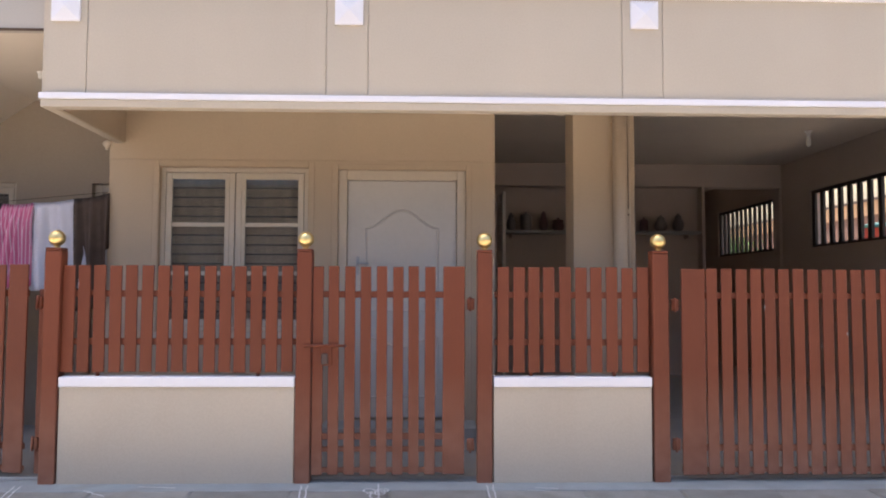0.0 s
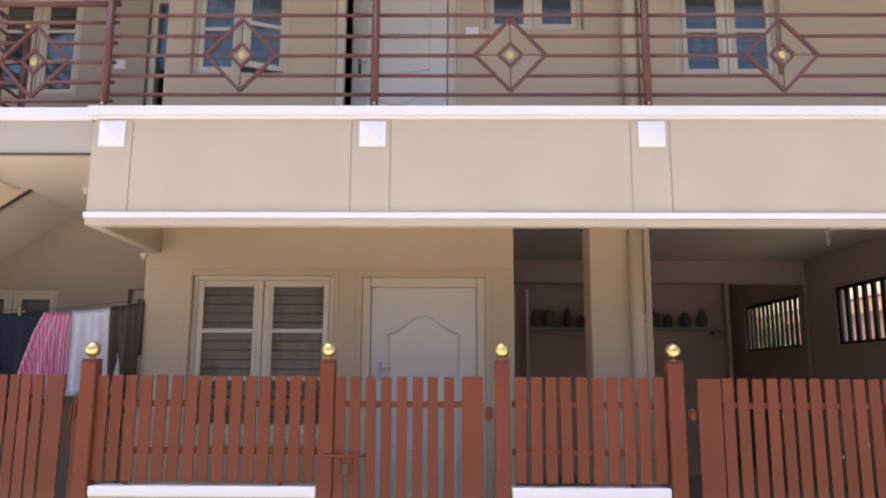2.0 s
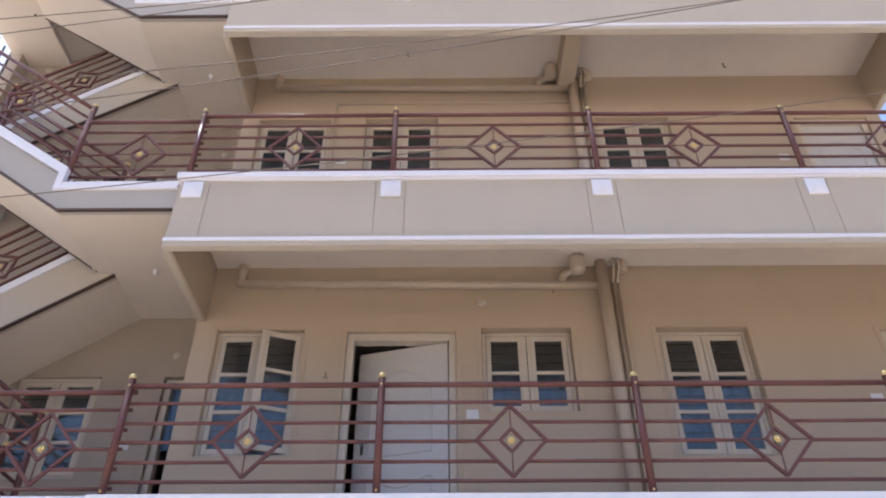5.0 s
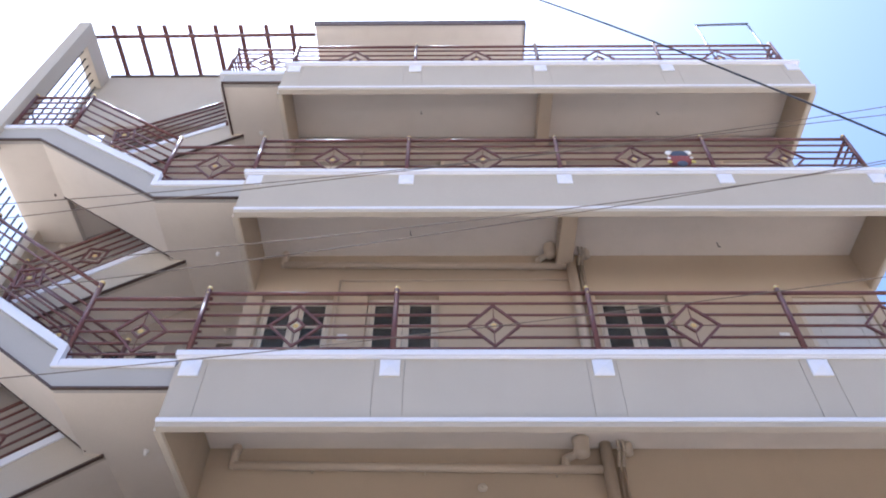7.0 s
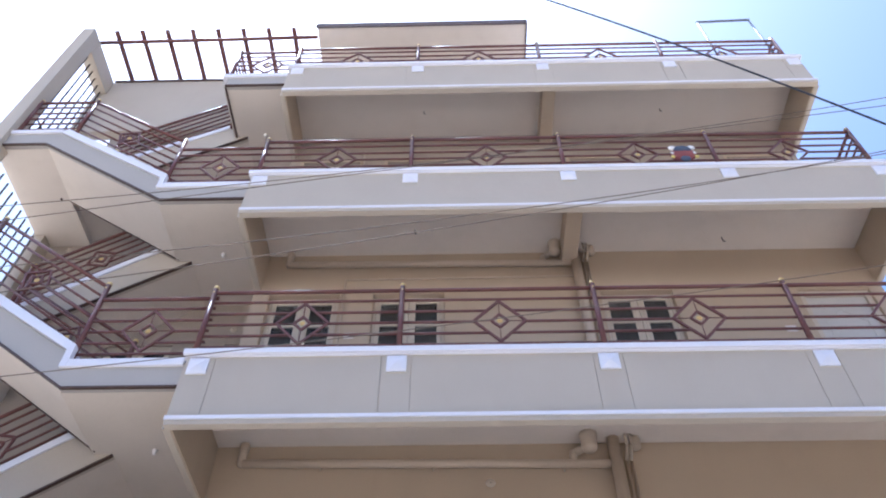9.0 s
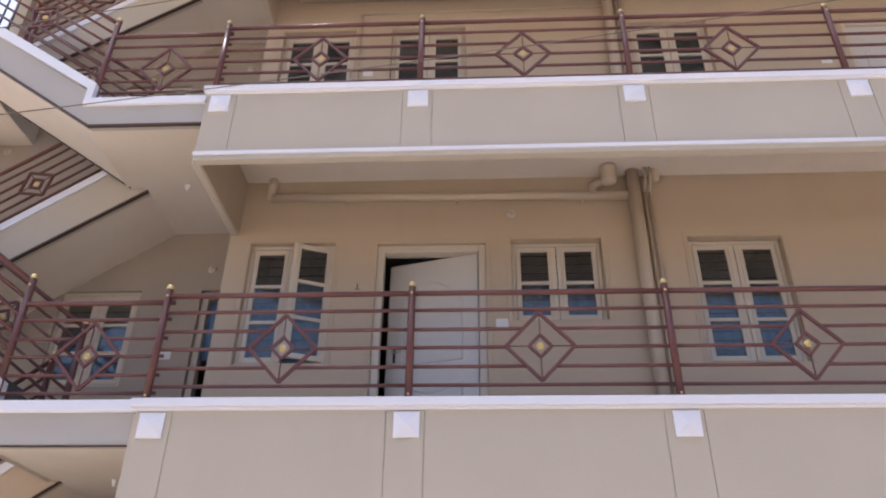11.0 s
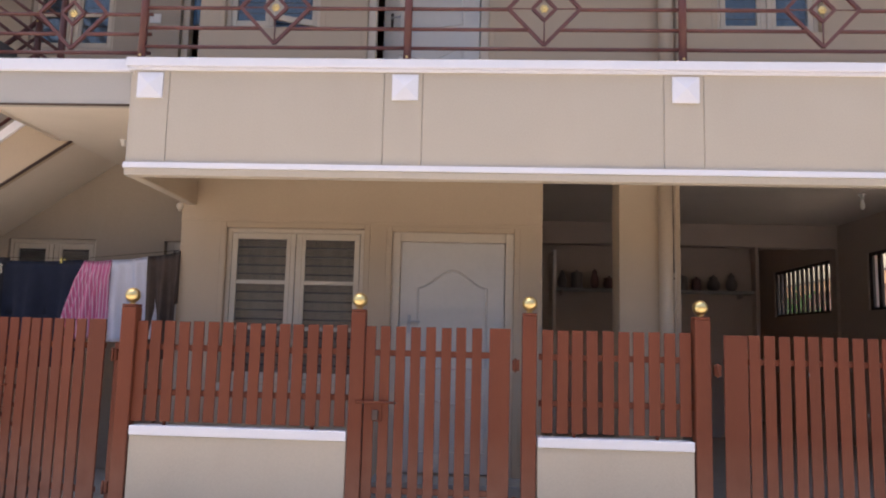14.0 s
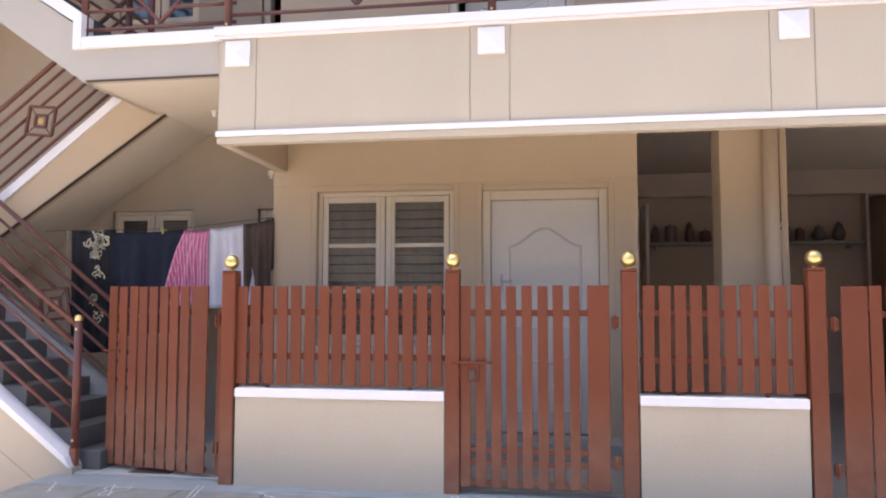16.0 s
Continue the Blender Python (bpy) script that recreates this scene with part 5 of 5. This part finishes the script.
for i in range(40):                 # fringe along the cloth's free edge
    z = 2.03 - i * 0.028
    vs = [bm.verts.new(p) for p in ((-2.075, 1.17, z), (-2.075, 1.17, z - 0.018), (-2.086 - pr.uniform(0, 0.010), 1.168, z - 0.02), (-2.086 - pr.uniform(0, 0.010), 1.168, z - 0.006))]
    bm.faces.new(vs)
frg = part("fringe", bm, M_PRINT, None)
frg.parent = blk
frg.matrix_basis = WM[blk].inverted() @ WM[frg]
tagged(frg, "cream fringe")
pg = thing("clothes_peg", -1.12, 1.2, 1.99, "small yellow plastic clothes peg on the line", "clothes peg")
for y in (1.185, 1.24):
    box("jaw", -1.128, -1.112, y, y + 0.015, 1.985, 2.035, M_PEG, pg, bevel=0.002)

# ---------------------------------------------------------------- soft toy on the railing
bm = bmesh.new()
SPOTS = ((0, 0.20, 0.14, 1.30, 0), (0, 0.275, 0.085, 1.5, 1), (0, 0.06, 0.06, 1.25, 1), (-0.16, 0.11, 0.032, 1, 2), (0.16, 0.11, 0.032, 1, 2), (-0.125, 0.32, 0.05, 1.15, 3), (0.125, 0.32, 0.05, 1.15, 3), (-0.07, 0.19, 0.034, 1.2, 3), (0.07, 0.19, 0.034, 1.2, 3), (0, 0.15, 0.04, 1.3, 0), (-0.15, 0.20, 0.026, 1, 3), (0.15, 0.20, 0.026, 1, 3), (0, 0.075, 0.034, 1.6, 3))
for x, z, r, sx, slot in SPOTS:
    m = bmesh.ops.create_icosphere(bm, subdivisions=2, radius=r)
    for v in m["verts"]:
        v.co = Vector((5.77 + x + v.co.x * sx, 0.045 + v.co.y * 0.45 - (0.035 if slot else 0), 9.985 + z + v.co.z))
    for f in bm.faces[-len(m["verts"]) * 2 + 4:]:
        f.material_index = slot
toy = tagged(part("soft_toy", bm, M_TOY, None, smooth=True), "dark red soft toy with pale patches hung on a railing", "soft toy")
for mt in (M_TOYBLUE, M_PEG, M_PLATE):
    toy.data.materials.append(mt)

# ---------------------------------------------------------------- cables over the street
def cable(pts, mat, label, r=0.008):
    c = bpy.data.curves.new("cable", "CURVE")
    c.dimensions, c.bevel_depth, c.bevel_resolution = "3D", r, 2
    sp = c.splines.new("POLY")
    n = 60
    co = np.polyfit([p[0] for p in pts], [p[1] for p in pts], min(2, len(pts) - 1))
    xs = np.linspace(pts[0][0], pts[-1][0], n)
    ext = []
    s0 = np.polyval(np.polyder(co), pts[0][0])
    s1 = np.polyval(np.polyder(co), pts[-1][0])
    ext.append((pts[0][0] - 12, np.polyval(co, pts[0][0]) - 12 * s0))
    ext += [(x, np.polyval(co, x)) for x in xs]
    ext.append((pts[-1][0] + 12, np.polyval(co, pts[-1][0]) + 12 * s1))
    sp.points.add(len(ext) - 1)
    for p, (x, z) in zip(sp.points, ext):
        p.co = (x, CY, z, 1)
    c.materials.append(mat)
    ob = new("overhead_cable", c)
    dg = bpy.context.evaluated_depsgraph_get()
    me = bpy.data.meshes.new_from_object(ob.evaluated_get(dg))
    bpy.data.objects.remove(ob)
    ob = new("overhead_cable", me)
    WM[ob] = Matrix.Identity(4)
    return tagged(ob, label, "cable", "overhead cables", "")


CY = -1.5
cable([(-1.463, 7.148), (1.868, 7.652), (5.183, 8.301), (7.395, 8.889)], M_CABLE, "thin pale cable strung before the house", 0.0045)
cable([(-1.362, 6.928), (1.395, 7.513), (3.814, 7.991), (7.315, 8.709)], M_CABLE, "thin pale cable strung before the house", 0.0045)
cable([(-1.075, 6.301), (2.19, 6.739), (3.919, 7.144), (6.901, 7.773)], M_CABLE, "thin pale cable strung before the house", 0.0045)
cable([(-0.934, 5.994), (1.54, 6.438), (3.698, 7.017), (6.923, 7.822)], M_CABLE, "thin pale cable strung before the house", 0.0045)
cable([(-0.521, 5.092), (1.193, 5.33), (3.105, 5.613), (6.18, 6.145)], M_CABLE, "thin pale cable strung before the house", 0.004)
cable([(3.92, 11.871), (5.731, 9.954), (7.13, 8.29)], M_CABLE2, "thick black cable slanting before the house", 0.012)

# ---------------------------------------------------------------- beyond: neighbour seen through the porch grilles, added wall across the street
nb = thing("neighbour_house", 13.8, 6.5, -0.20, "sunlit neighbouring house with yellow and brown walls", "house")
box("lower_wall", 13.6, 14.0, -1.0, 30.0, -0.20, 3.23, M_NBROWN, nb, "brown lower wall")
box("tan_band", 13.55, 14.0, -1.0, 30.0, 3.23, 3.56, M_NEIGH, nb, "tan band")
box("ledge", 13.48, 14.0, -1.0, 30.0, 3.56, 3.62, M_BROWN, nb, "dark ledge")
box("upper_wall", 13.62, 14.0, -1.0, 30.0, 3.62, 7.4, M_FARW, nb, "pale yellow upper wall")
box("roof_edge", 13.48, 14.1, -1.0, 30.0, 7.4, 7.55, M_WHITE, nb, "white roof edge")
tk = thing("plastic_tank", 10.6, 7.72, -0.20, "red plastic drum beside the neighbouring wall", "drum")
turned("drum", ((0.30, 0.0), (0.33, 0.05), (0.33, 2.42), (0.30, 2.61), (0.29, 2.64)), M_RED, tk, 10.6, 7.72, -0.20)
turned("lid", ((0.33, 0.0), (0.33, 0.05), (0.10, 0.10), (0.02, 0.11)), M_TEAL, tk, 10.6, 7.72, 2.44, "teal plastic lid")
pl = thing("potted_plant", 9.1, 9.9, -0.20, "leafy green shrub in the neighbouring yard", "plant")
rod("stem", (9.1, 9.95, -0.20), (9.1, 9.95, 2.2), 0.03, M_NBROWN, pl)
lr = random.Random(5)
bm = bmesh.new()
for i in range(260):
    c = Vector((9.1 + lr.gauss(0, 0.22), 9.95 + lr.gauss(0, 0.26), 2.08 + lr.gauss(0, 0.2)))
    q = Euler((lr.uniform(0, 6), lr.uniform(0, 6), lr.uniform(0, 6))).to_matrix()
    vs = [bm.verts.new(c + q @ Vector(p)) for p in ((0, -0.07, 0), (0.03, 0, 0.01), (0, 0.07, 0), (-0.03, 0, 0.01))]
    bm.faces.new(vs)
part("leaves", bm, M_LEAF, pl)
# Unseen wall, added to block low sky and tint the panes' reflections.
structure("wall_street_far", wall_mesh(-30, 36, -0.20, 4.4, -14.3, -14.0, []), M_FAR, "unseen plain wall added across the street to shape light and reflections", "wall")

# ---------------------------------------------------------------- chalk drawings before the gates
def strokes(name, lines, w, label):
    bm = bmesh.new()
    for pts in lines:
        prev = None
        for i, p in enumerate(pts):
            q = pts[min(i + 1, len(pts) - 1)]
            o = pts[max(i - 1, 0)]
            d = Vector((q[0] - o[0], q[1] - o[1])).normalized()
            nrm = Vector((-d.y, d.x)) * w * (0.6 + 0.4 * math.sin(i * 1.7) ** 2)
            cur = (bm.verts.new((p[0] + nrm.x, p[1] + nrm.y, 0.0105)), bm.verts.new((p[0] - nrm.x, p[1] - nrm.y, 0.0105)))
            if prev:
                bm.faces.new((prev[0], prev[1], cur[1], cur[0]))
            prev = cur
    tagged(part(name, bm, M_CHALK, None), label, "chalk drawing", "chalk drawings")


def line(a, b, n=8, wig=0.004, seed=0):
    r = random.Random(seed)
    return [(a[0] + (b[0] - a[0]) * i / n + r.uniform(-wig, wig), a[1] + (b[1] - a[1]) * i / n) for i in range(n + 1)]


def loop(cx, cy, r0, turns, squash, seed, n=26):
    r = random.Random(seed)
    return [(cx + r0 * (1 + 0.5 * math.sin(3 * 6.28 * i / n)) * math.cos(turns * 6.28 * i / n), cy + squash * r0 * (1 + 0.5 * math.sin(3 * 6.28 * i / n)) * math.sin(turns * 6.28 * i / n)) for i in range(n + 1)]


for xa, xb in ((1.81, 1.85), (3.04, 3.03), (-0.06, 0.03)):
    strokes("chalk_lines", [line((xa, -0.08), (xb, -0.46), seed=1), line((xa + 0.038, -0.08), (xb + 0.038, -0.46), seed=2)], 0.0055, "pair of white chalk lines on the paving")
strokes("chalk_flower", [loop(2.31, -0.26, 0.06, 1, 1.6, 1), loop(2.33, -0.26, 0.035, 2, 1.3, 2), line((2.32, -0.04), (2.34, -0.46), seed=4), line((2.38, -0.2), (2.25, -0.3), seed=5)], 0.006, "white chalk flower drawn before the gate")
strokes("chalk_flower", [loop(-0.60, -0.30, 0.07, 1, 1.5, 1), line((-0.68, -0.15), (-0.54, -0.46), seed=4)], 0.006, "smudged white chalk flower before the stairs")
strokes("chalk_flower", [loop(-0.40, -0.72, 0.07, 2, 1.2, 3), loop(-0.42, -0.74, 0.10, 1, 1.0, 3)], 0.007, "smudged white chalk flower before the stairs")
for a, b, wg, sd0 in (((0.45, -0.20), (0.62, -0.33), 0.02, 8), ((0.75, -0.10), (1.0, -0.13), 0.01, 9), ((3.35, -0.16), (3.5, -0.18), 0.01, 9), ((-1.15, -0.15), (-1.02, -0.42), 0.015, 7)):
    strokes("chalk_smudge", [line(a, b, wig=wg, seed=sd0)], 0.007, "faint white chalk smudge on the paving")

# ---------------------------------------------------------------- paving slabs
pave = thing("pavement", 2.0, -1.0, -0.20, "grey-brown rough granite paving slabs before the house", "pavement", "", "structure")
box("bedding", -1.19, 9.2, -0.928, -0.187, -0.198, -0.006, M_STONE, pave, "cement bedding in the joints", bevel=0)
sr = random.Random(21)


def paving_slab(xa, xb, ya, yb, skew):
    """One rough slab between uneven joints; skew shifts its front corners along x."""
    bm = bmesh.new()
    n = 5
    ring = []
    for u, v, du, dv in ((0, 0, 1, 0), (1, 0, 0, 1), (1, 1, -1, 0), (0, 1, 0, -1)):
        for i in range(n):
            p, q = u + du * i / n, v + dv * i / n
            x = xa + (xb - xa) * p + skew * (1 - q) + sr.uniform(-0.008, 0.008)
            ring.append((x, ya + (yb - ya) * q + sr.uniform(-0.009, 0.009)))
    cx, cy = sum(p[0] for p in ring) / len(ring), sum(p[1] for p in ring) / len(ring)
    lift = sr.uniform(-0.003, 0.003)
    low = [bm.verts.new((x, y, -0.012)) for x, y in ring]
    mid = [bm.verts.new((x, y, -0.004 + lift)) for x, y in ring]
    top = [bm.verts.new((cx + (x - cx) * 0.955, cy + (y - cy) * 0.965, 0.004 + lift + sr.uniform(-0.002, 0.002))) for x, y in ring]
    k = len(ring)
    for a, b in ((low, mid), (mid, top)):
        for i in range(k):
            bm.faces.new((a[i], a[(i + 1) % k], b[(i + 1) % k], b[i]))
    c = bm.verts.new((cx, cy, 0.005 + lift))
    for i in range(k):
        bm.faces.new((top[i], top[(i + 1) % k], c))
    part("paving_slab", bm, M_STONE, pave)


x = -1.397
while x < 9.0:
    paving_slab(x + 0.005, x + 0.627, -0.925, -0.195, max(-0.08, min(0.12, 0.035 - 0.014 * (x + 0.1))))
    x += 0.632
